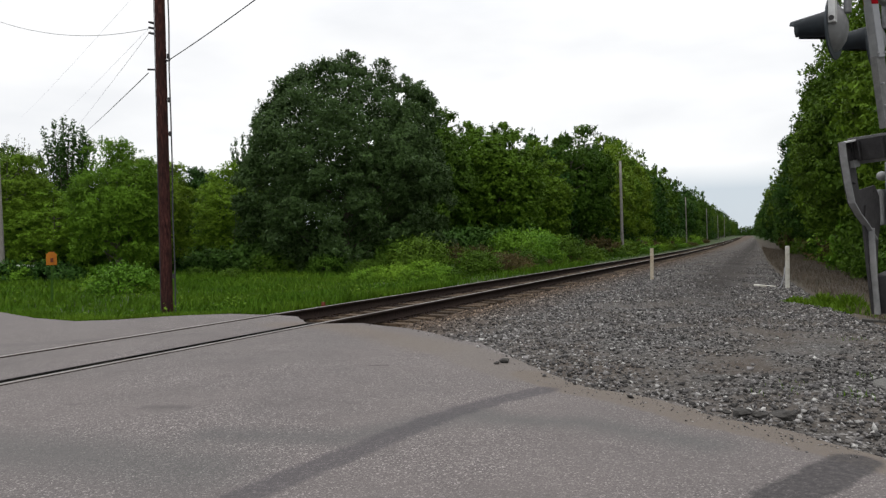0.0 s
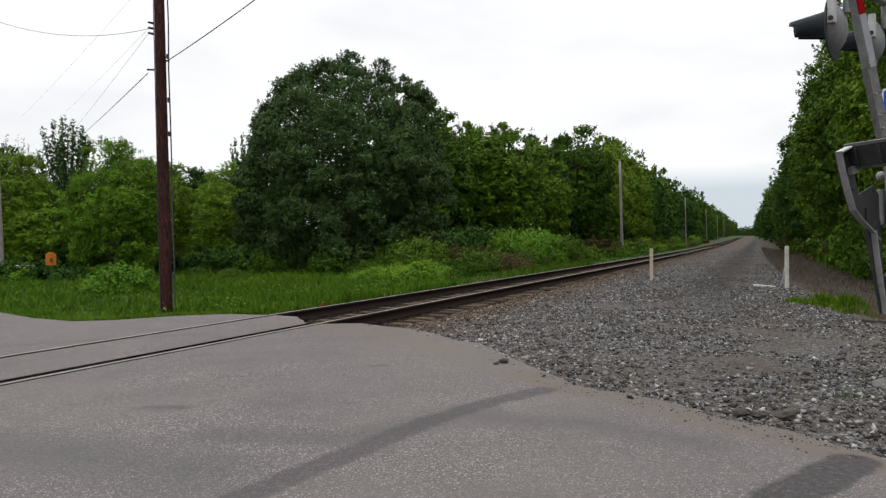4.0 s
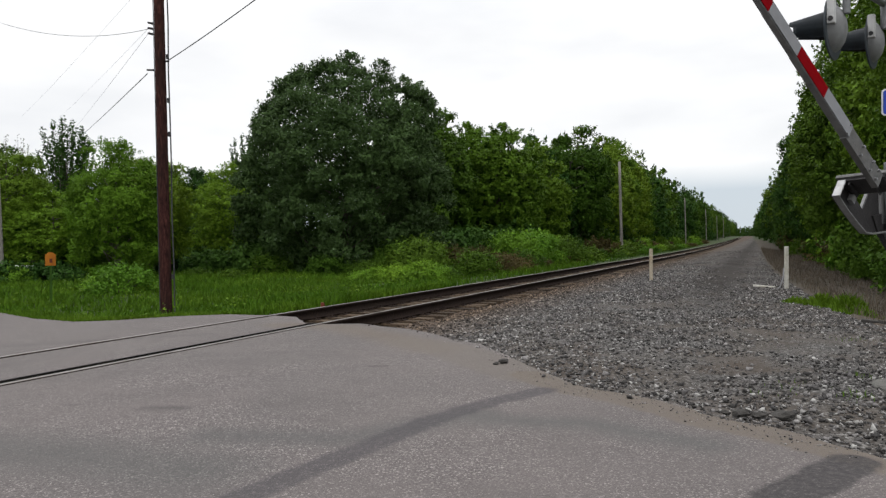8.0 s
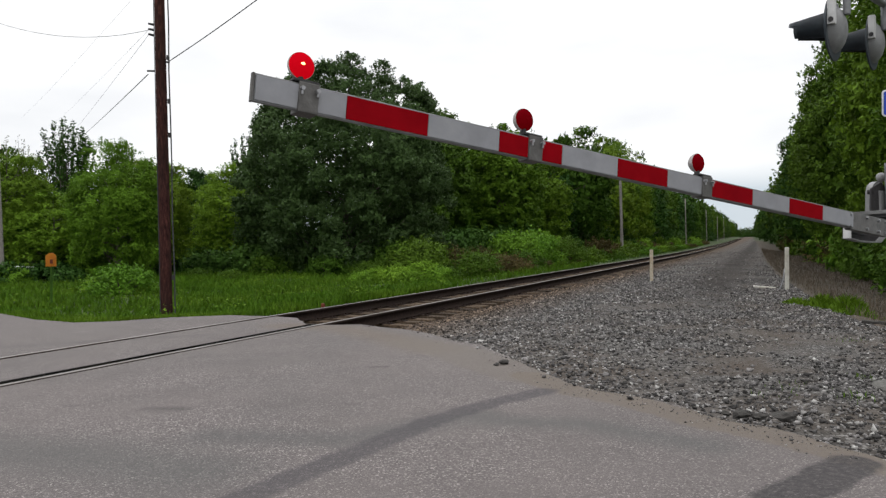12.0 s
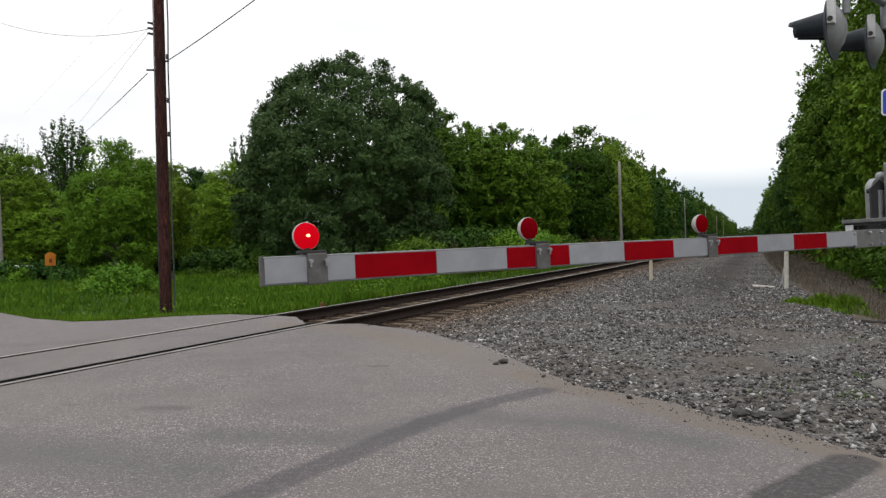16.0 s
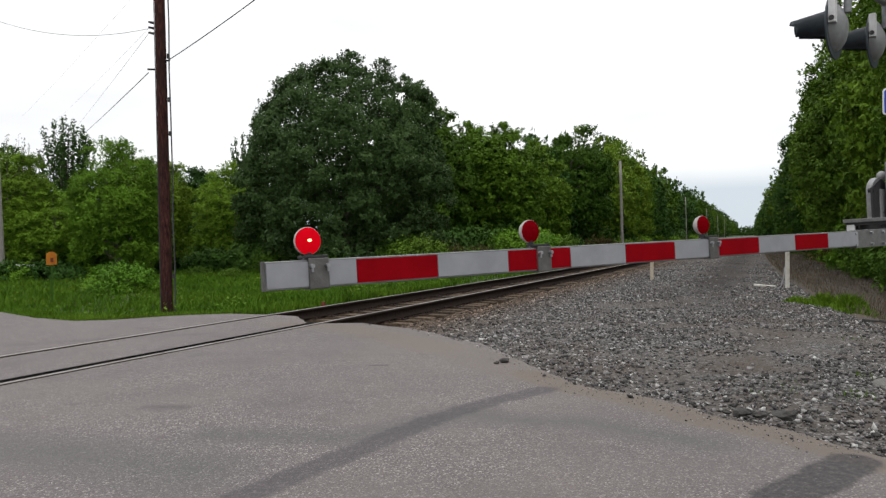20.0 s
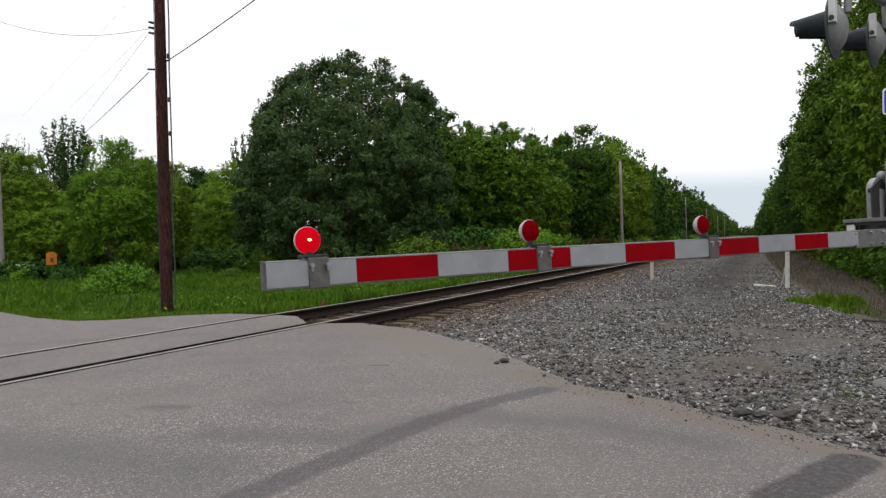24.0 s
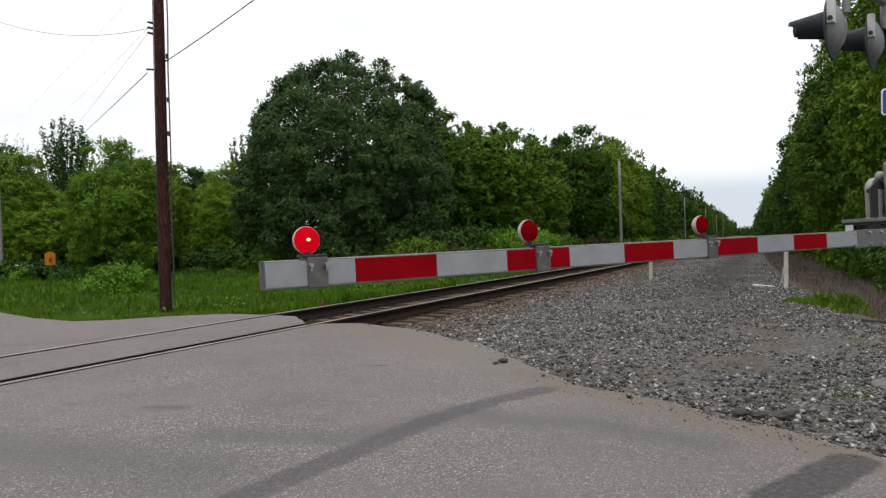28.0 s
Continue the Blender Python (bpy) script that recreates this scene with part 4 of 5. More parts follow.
def make_grass():
    rnd = np.random.default_rng(11)
    spots = []
    while len(spots) < 90000:
        u, v = -16 + 60 * rnd.random() ** 1.3, -9.3 - 26 * rnd.random() ** 1.4
        p = at_uv(u, v)
        if inside(ROAD, p.x, p.y) or p.y < 8 or (u > 22 and v > -13.5 and rnd.random() < .85):
            continue
        near_road = rough_noise(p.x, p.y, .4, 5)
        h = (.10 + .10 * near_road + .14 * rnd.random() ** 2) * (1 + .012 * max(0, u))
        spots.append((p.x, p.y, ground_z(u, v) - .04, h))
    blades("meadow_grass", np.array(spots), "grass", "lush green roadside grass", rnd, .017)
    # broad-leaved weeds in the grass
    n = 9000
    c, k = [], 0
    while len(c) < n:
        u, v = -14 + 62 * rnd.random() ** 1.5, -9.6 - 22 * rnd.random() ** 1.3
        p = at_uv(u, v)
        if inside(ROAD, p.x, p.y) or p.y < 8 or rough_noise(p.x, p.y, .5, 17) < .02:
            continue
        r, h = rnd.uniform(.10, .3), rnd.uniform(.12, .42)
        for _ in range(26):
            c.append((p.x + rnd.normal() * r, p.y + rnd.normal() * r, ground_z(u, v) - .02 + h * rnd.random() ** .6))
    c = np.array(c)
    m = len(c)
    tagged(leaves_mesh("meadow_weeds", c, rnd.normal(size=(m, 3)), rnd.normal(size=(m, 3)) * .4 + np.array((0, 0, 1)), rnd.uniform(.04, .09, m), "grass"),
           label="broad-leaved green weeds among the grass", category="weeds", kind="stuff")
    # verge blades that hang over the far edge of the road
    spots = []
    for _ in range(9000):
        k = rnd.integers(2, len(ROAD_FAR) - 4)
        w = rnd.random()
        (x1, y1), (x2, y2) = ROAD_FAR[k], ROAD_FAR[k + 1]
        x, y = x1 + (x2 - x1) * w, y1 + (y2 - y1) * w
        d = .02 + .7 * rnd.random() ** 1.5
        spots.append((x + d * .35, y + d * .95, -.17, .13 + .10 * rnd.random()))
    blades("verge_grass", np.array(spots), "grass", "green grass along the edge of the road", rnd, .012)
    # dead stems on the bank below the woods, and low weeds
    spots = []
    for _ in range(24000):
        u = 9 + 90 * rnd.random() ** 1.4
        v = gravel_right(u) + .1 + 3.9 * rnd.random()
        x, y, z = stand(u, v)
        spots.append((x, y, z + .1, (.04 + .15 * rnd.random() ** 1.8) * (1 + .010 * u)))
    blades("dead_stems", np.array(spots), "dry", "brown dead stems on the banks of the line", rnd, .006)
    # a green tuft spreading onto the gravel
    spots = []
    for cx, cy, wide, tall, count in ((7.12, 14.2, .14, .10, 300), (7.35, 13.6, .17, .20, 700), (7.55, 13.1, .18, .26, 800), (7.3, 12.4, .16, .13, 350)):
        for _ in range(count):
            x, y = cx + rnd.normal() * wide, cy + rnd.normal() * wide * 1.3
            u, v = uv_of(x, y)
            near = math.exp(-((x - cx) ** 2 + (y - cy) ** 2) / (2.5 * wide ** 2))
            spots.append((x, y, max(gravel_z(u, v), ground_z(u, v)) - .01, tall * (.3 + near) * rnd.uniform(.5, 1.2)))
    fine = []
    for cx, cy, count, wide in ((3.27, 5.67, 40, .08), (3.2, 5.5, 14, .12), (3.1, 6.2, 8, .12), (3.86, 6.5, 24, .05), (2.75, 5.9, 20, .14), (5.3, 9.0, 30, .12)):
        for _ in range(count):
            x, y = cx + rnd.normal() * wide, cy + rnd.normal() * wide
            fine.append((x, y, gravel_z(*uv_of(x, y)) - .005, .02 + .05 * rnd.random() ** 2))
    blades("gravel_weeds", np.array(fine), "grass", "sparse thin green weeds in the gravel", rnd, .004)
    blades("gravel_tuft", np.array(spots), "grass", "bright green weeds creeping over the gravel edge", rnd, .02)
    spots = []
    for _ in range(3500):
        u, v = 14 + 120 * rnd.random() ** 1.4, rnd.uniform(-12.5, -9.6)
        x, y, z = stand(u, v)
        spots.append((x, y, z, .1 + .25 * rnd.random() ** 2))
    blades("bank_weeds", np.array(spots), "grass", "green weeds along the ballast", rnd, .02)
# ---------------------------------------------------------------- the crossing gate
PIVOT = Vector((3.929, 5.779, 1.645))
ARM_AZ, LEAN = radians(-122.7), radians(2.06)
EA = Vector((math.sin(ARM_AZ), math.cos(ARM_AZ), 0))
EU = Vector((math.sin(LEAN) * math.cos(ARM_AZ), -math.sin(LEAN) * math.sin(ARM_AZ), math.cos(LEAN)))
EY = EU.cross(EA)                 # towards the road's near side
GATE = Matrix.Translation(PIVOT) @ Matrix((EA, EY, EU)).transposed().to_4x4()
STRIPE = .4064
TIP, ROOT = 5.533, 1.071
ARM_Z, ARM_H, ARM_T, TIP_T = -.401, .104, .055, .018      # middle, height and thickness of the arm, thinner at its tip


def gate_pose(lift):
    return GATE @ pose(0, 0, 0, 0, -lift, 0)


def make_gate_arm():
    arm = empty("gate_arm", gate_pose(79), label="red and white striped crossing gate arm with three red lamps", category="gate arm")
    # the hollow beam, tapering towards its tip
    bm = B()
    ends = []
    for s, thick in ((ROOT, ARM_T), (TIP, TIP_T)):
        ends.append([bm.verts.new((s, y, ARM_Z + z)) for y, z in ((0, -.058), (0, .058), (-thick, .058), (-thick, -.058))])
    for k in range(4):
        bm.faces.new((ends[0][k], ends[1][k], ends[1][(k + 1) % 4], ends[0][(k + 1) % 4]))
    bm.faces.new(ends[0])
    bm.faces.new(ends[1][::-1])
    bmesh.ops.bevel(bm, geom=bm.edges[:], offset=.003, segments=1, affect="EDGES")
    bmesh.ops.recalc_face_normals(bm, faces=bm.faces[:])
    beam = part("beam", bm, "alu", arm, "grey aluminium beam")
    part("end_cap", box(B(), (.012, TIP_T + .006, ARM_H + .014), pose(TIP + .005, -TIP_T / 2, ARM_Z), .003), "clamp", arm)
    for k in range(11):
        s1 = ROOT + STRIPE * k
        s2 = min(s1 + STRIPE, TIP - .004)
        red = k % 2 == 1
        back = ARM_T + (TIP_T - ARM_T) * ((s1 + s2) / 2 - ROOT) / (TIP - ROOT)
        for y in (.003, -back - .003):
            part("stripe", box(B(), (s2 - s1 - .003, .004, ARM_H - .004), pose((s1 + s2) / 2, y, ARM_Z)), "red_tape" if red else "white_tape", beam,
                 "red reflective stripe" if red else "white reflective stripe")
    # lamps on clamps
    for s, lit, ahead, high in ((5.308, True, .032, -.266), (4.098, False, .062, -.26), (2.752, False, .062, -.26)):
        bm = box(B(), (.088, ARM_T + .03, ARM_H + .024), pose(s, -ARM_T / 2, ARM_Z), .005)
        clamp = part("lamp_clamp", bm, "clamp", arm, "grey metal lamp clamp")
        for dx in (-.034, .034):
            bm = rod(B(), (s + dx, .012, ARM_Z + .032), (s + dx, .034, ARM_Z + .032), .009, seg=8)
            rod(bm, (s + dx, .026, ARM_Z + .032), (s + dx, .026, ARM_Z + .008), .005, seg=6)
            part("clamp_bolt", bm, "bolt", clamp)
        bm = box(B(), (.115, .05, .012), pose(s + .012, -.02, ARM_Z + ARM_H / 2 + .018), .003)
        part("lamp_shelf", bm, "dark_metal", arm)
        c = s + ahead
        bm = rod(B(), (c, -.02, ARM_Z + ARM_H / 2 + .012), (c, -.02, -.30), .016, seg=10)
        part("lamp_stem", bm, "dark_metal", arm)
        lathe = [(.012, -.046), (.036, -.040), (.050, -.025), (.0575, -.008), (.058, .003), (.056, .007), (.054, .003)]
        lamp = part("lamp", spin(B(), lathe, 28, pose(c, -.02, high, -90, 0, 0)), "lamp_ring", arm, "round red lamp with a pale rim", True)
        dome = [(.0005, .030), (.018, .0285), (.034, .024), (.047, .016), (.0565, .006)]
        part("lens", spin(B(), dome, 28, pose(c, -.02, high, -90, 0, 0)), "lens_lit" if lit else "lens", lamp, "lit red lens" if lit else "dark red lens", True)
        if lit:
            bm = B()
            bmesh.ops.create_uvsphere(bm, u_segments=12, v_segments=8, radius=.006, matrix=pose(c + .003, .0125, high + .002) @ Matrix.Diagonal((1.5, .4, 1, 1)))
            part("filament", bm, "filament", lamp, "glowing lamp core", True)
    # grey root plates with their bolts
    bm = box(B(), (.56, ARM_T - .006, ARM_H + .028), pose(.805, -ARM_T / 2 - .003, ARM_Z - .004), .004)
    root = part("root_plate", bm, "plate", arm, "grey steel root of the arm")
    for s in (1.105, .87, .70, .60):
        for z in (ARM_Z + .038, ARM_Z - .046):
            bm = rod(B(), (s, -.01, z), (s, .012, z), .010, seg=6)
            part("bolt", bm, "bolt", root)
    # bracket behind the arm: a channel with a bright flange, on a cross member
    outline = [(.465, -.245), (.465, -.455), (.30, -.462), (.10, -.452), (-.04, -.435), (-.15, -.36), (-.27, -.25), (-.40, -.16), (-.40, -.02), (-.12, .10), (.04, .02), (.04, -.245)]
    bm = prism(B(), outline, .012, pose(0, -.385, 0, 90, 0, 0))
    side = part("side_bracket", bm, "dark_metal", arm, "dark curved counterweight bracket")
    flange(side, outline[1:8], .055, -.36, "edge")
    # painted lighter than the flange, as its upturned face catches the sky
    part("end_plate", box(B(), (.014, .062, .165), pose(.462, -.358, -.3745), .002), "end_plate", side, "end plate painted pale for sky light")
    bm = prism(B(), [(.40, -.30), (.40, -.40), (.14, -.40), (.10, -.30)], .02, pose(0, -.37, 0, 90, 0, 0))
    part("web_plate", bm, "dark_metal", side)
    bm = prism(B(), [(.24, -.27), (.30, -.27), (.30, -.36), (.24, -.36)], .05, pose(0, -.335, 0, 90, 0, 0))
    part("lug", bm, "edge", side)
    bm = box(B(), (.225, .39, .03), pose(.372, -.215, -.262), .004)
    cross = part("cross_member", bm, "plate", arm, "grey steel cross member")
    part("cross_web", box(B(), (.17, .32, .02), pose(.375, -.20, -.29), .003), "dark_metal", cross)
    part("cross_lip", box(B(), (.012, .34, .034), pose(.46, -.20, -.285), .003), "dark_metal", cross)
    for y in (-.30, -.12):
        part("gusset", box(B(), (.16, .012, .07), pose(.37, y, -.30), .002), "dark_metal", cross)
    # counterweight tail on the other side of the pivot
    tail = [(-.10, -.20), (-.27, -.27), (-.62, -.30), (-1.02, -.315), (-1.05, -.22), (-.62, -.14), (-.27, -.02)]
    bm = prism(B(), tail, .02, pose(0, -.37, 0, 90, 0, 0))
    cw = part("tail_bracket", bm, "dark_metal", arm, "dark counterweight tail")
    flange(cw, [(-.30, -.215), (-.62, -.265), (-1.02, -.305)], .05, -.345, "edge")
    bm = box(B(), (.34, .16, .26), pose(-.86, -.26, -.14), .012)
    part("counterweight", bm, "dark_metal", arm, "heavy dark counterweight block")
    arch = [(x - .115, z - .012) for x, z in ((.10, -.23), (.10, .0), (.096, .032), (.085, .06), (.066, .083), (.04, .102), (.012, .117), (-.02, .125), (-.10, .125), (-.10, .09), (-.02, .09), (.02, .07), (.055, .04), (.068, .0), (.068, -.23))]
    guard = part("arch_guard", prism(B(), arch, .05, pose(0, -.41, 0, 90, 0, 0)), "edge", arm, "arched grey guard")
    part("guard_web", prism(B(), [(-.05, -.24), (-.05, .0), (-.105, .07), (-.195, .07), (-.195, -.24)], .012, pose(0, -.40, 0, 90, 0, 0)), "dark_metal", guard)
    bm2 = rod(B(), (0, -.43, 0), (0, -.38, 0), .02, seg=16)
    part("pivot_shaft", bm2, "dark_metal", arm)
    return arm


def spin(bm, profile, seg, m):
    """Turn a profile (radius, height) about z."""
    rings = []
    for r, h in profile:
        rings.append([bm.verts.new(m @ Vector((r * math.cos(a), r * math.sin(a), h))) for a in [2 * math.pi * k / seg for k in range(seg)]])
    for p, q in zip(rings, rings[1:]):
        for k in range(seg):
            bm.faces.new((p[k], p[(k + 1) % seg], q[(k + 1) % seg], q[k]))
    return bm


def rounded(w, h, r):
    """The outline of a panel with round corners."""
    out = []
    for k, (sx, sy) in enumerate(((1, 1), (-1, 1), (-1, -1), (1, -1))):
        for j in range(6):
            a = radians(90 * k + 18 * j)
            out.append((sx * (w / 2 - r) + r * math.cos(a), sy * (h / 2 - r) + r * math.sin(a)))
    return out


def flange(parent, line, wide, y0, mat):
    """A strip of steel along an outline, square to the web."""
    for (x1, z1), (x2, z2) in zip(line, line[1:]):
        bm = B()
        d = Vector((x2 - x1, 0, z2 - z1))
        m = Matrix.Translation(((x1 + x2) / 2, y0, (z1 + z2) / 2)) @ d.to_track_quat("X", "Z").to_matrix().to_4x4()
        box(bm, (d.length + .008, wide, .012), m, .002)
        part("flange", bm, mat, parent, "grey steel flange")


def make_signal():
    base = Vector((4.02, 5.98, -.12))
    sig = empty("crossing_signal", Matrix.Translation(base), label="grey crossing signal mast with two hooded flashers", category="crossing signal")
    inv = Matrix.Translation(-base)

    def add(name, bm, mat, parent=None, label="", smooth=False):
        bm.transform(inv)
        return part(name, bm, mat, parent or sig, label, smooth)
    add("mast", rod(B(), base, base + Vector((0, 0, 4.6)), .062, seg=20), "alu", label="grey tubular mast", smooth=False)
    bm = spin(B(), [(.001, .09), (.19, .09), (.19, .17), (.12, .23), (.08, .38), (.07, .40)], 20, Matrix.Translation(base))
    add("mast_base", bm, "plate")
    add("footing", spin(B(), [(.001, -.5), (.34, -.5), (.34, .075), (.325, .09), (.001, .09)], 28, Matrix.Translation(base)), "concrete", label="round concrete footing")
    # gate mechanism on the mast, behind the arm
    g = GATE
    bm = box(B(), (.34, .30, .62), g @ pose(-.28, -.20, -.06), .02)
    mech = add("mechanism_case", bm, "alu", label="grey gate mechanism case")
    bm = box(B(), (.10, .12, .31), g @ pose(-.135, -.43, -.145), .012)
    add("case_column", bm, "edge", label="pale grey case column")
    for s, z, r in ((-.255, .14, .042), (-.25, -.085, .036)):
        bm = B()
        bmesh.ops.create_uvsphere(bm, u_segments=20, v_segments=12, radius=r, matrix=g @ pose(s, -.44, z))
        add("shaft_end", bm, "edge", label="round pale shaft end", smooth=True)
    # flashers on their cross arm
    face = radians(-47)
    fd = Vector((math.sin(face), math.cos(face), 0))
    side = Vector((math.cos(face), -math.sin(face), 0))
    f1, f2 = Vector((3.165, 5.72, 2.915)), Vector((4.04, 6.64, 3.06))
    bar1, bar2 = f1 + Vector((0, 0, .36)) - fd * .10 - side * .02, f2 + Vector((0, 0, .36)) - fd * .10 + side * .25
    add("cross_arm", rod(B(), bar1 - side * .06, bar2, .032, seg=14), "alu", label="grey flasher cross arm")
    q = fd.to_track_quat("Z", "Y").to_matrix().to_4x4()
    for f in (f1, f2):
        m = Matrix.Translation(f) @ q
        bm = spin(B(), [(.001, -.008), (.25, -.008), (.254, .003), (.16, .008), (.001, .008)], 40, m)
        disc = add("background_disc", bm, "hood", label="round dark background disc", smooth=False)
        bm = spin(B(), [(.001, -.098), (.075, -.093), (.135, -.070), (.175, -.038), (.192, -.008)], 40, m)
        add("housing", bm, "housing", disc, "domed grey lamp housing", True)
        bm = box(B(), (.06, .055, .21), Matrix.Translation(f - fd * .036 - side * .178 + Vector((0, 0, .10))) @ pose(0, 0, 0, 0, 0, 47), .006)
        add("housing_strap", bm, "end_plate", disc, "pale strap on the housing")
        lens = spin(B(), [(.001, .05), (.06, .046), (.11, .03), (.148, .008)], 28, m)
        add("lens", lens, "lens", disc, "dark red flasher lens", True)
        # hood: a long cowl, cut away below and sloping inwards
        bm = B()
        seg, rings = 26, []
        for k in range(8):
            d = .005 + .31 * k / 7
            row = []
            for j in range(seg + 1):
                a = radians(-62) + radians(304) * j / seg
                ad = math.sin(a)
                r = .122 - .046 * k / 7
                reach = d * (.88 if ad < .2 else 1)
                row.append(bm.verts.new(m @ Vector((r * math.cos(a), 0, 0)) + Vector((0, 0, r * ad)) + Vector((0, 0, .029 + .011 * k / 7)) + fd * (reach)))
            rings.append(row)
        for p, qn in zip(rings, rings[1:]):
            for j in range(seg):
                bm.faces.new((p[j], p[j + 1], qn[j + 1], qn[j]))
        bmesh.ops.solidify(bm, geom=bm.faces[:], thickness=.006)
        add("hood", bm, "hood", disc, "long dark visor hood", True)
        bm = rod(B(), f - fd * .10 + Vector((0, 0, .10)), f - fd * .10 + Vector((0, 0, .37)), .028, seg=12)
        add("drop_bracket", bm, "alu", disc)
        bm = rod(B(), f - fd * .036 + Vector((0, 0, .03)) - side * .19, f - fd * .036 + Vector((0, 0, .03)) - side * .214, .02, seg=12)
        add("port", bm, "dark_metal", disc)
    # small blue notice on the mast
    c = Vector((3.88, 5.98, 2.37))
    turn = Matrix.Translation(c) @ pose(0, 0, 0, 90, 0, -8)
    bm = prism(B(), rounded(.30, .225, .028), .006, turn)
    notice = add("notice_panel", bm, "white", label="white-bordered blue notice panel")
    add("notice_face", prism(B(), rounded(.276, .20, .02), .004, turn @ pose(0, 0, .006)), "blue", notice)
    return sig


# ---------------------------------------------------------------- poles, posts and signs
def make_pole(name, x, y, z, h, r, mat, label, lean=(0, 0), fittings=False):
    pole = empty(name, pose(x, y, z), label=label, category="utility pole")
    top = Vector((lean[0], lean[1], h))
    bm = tube(B(), [top * k for k in (-.04, 0, .25, .5, .75, 1)], [r * w for w in (1.05, 1.0, .95, .9, .84, .78)], 18)
    part("shaft", bm, mat, pole, smooth=True)
    return pole


def make_posts():
    for x, y, z, w, d, h, mat, label in ((6.55, 22.2, -.12, .10, .10, 1.12, "post_old", "short faded wooden post in the gravel"),
                                         (8.86, 18.2, -.14, .10, .05, 1.22, "post", "white marker post at the gravel edge")):
        post = empty("marker_post", pose(x, y, z, 0, 0, -20), label=label, category="post")
        bm = box(B(), (w, d, h), pose(0, 0, h / 2 - .05, 0, 0, 0), .008)
        part("shaft", bm, mat, post)
        if mat == "post":
            part("back_rib", box(B(), (.02, .05, h - .02), pose(-.02, -.045, h / 2 - .06), .003), mat, post)
            bm = tube(B(), [(-.06, -.03, .62), (-.09, -.05, .35), (-.16, -.06, .12), (-.3, -.08, .03)], [.014] * 4, 7)
            part("cable", bm, "cable_grey", post, "grey cable beside the post", True)


def make_cable(name, a, b, sag, r=.012, label="dark overhead wire on wooden poles", n=24, thing="wire"):
    bm = B()
    a, b = Vector(a), Vector(b)
    pts = [a.lerp(b, k / n) - Vector((0, 0, 4 * sag * (k / n) * (1 - k / n))) for k in range(n + 1)]
    tube(bm, pts, [r] * (n + 1), 6)
    return tagged(part(name, bm, "wire", None), label=label, category=thing)


def ray_at(px, py, depth):
    """The place at that depth before the eye, towards a direction given in 1/1249 of the focal length."""
    m = look(EYE, aim(0, 0), ROLL)
    way = m.to_3x3() @ Vector(((px - 784) / FOCAL, (441 - py) / FOCAL, -1))
    return EYE + way * (depth / way.y)


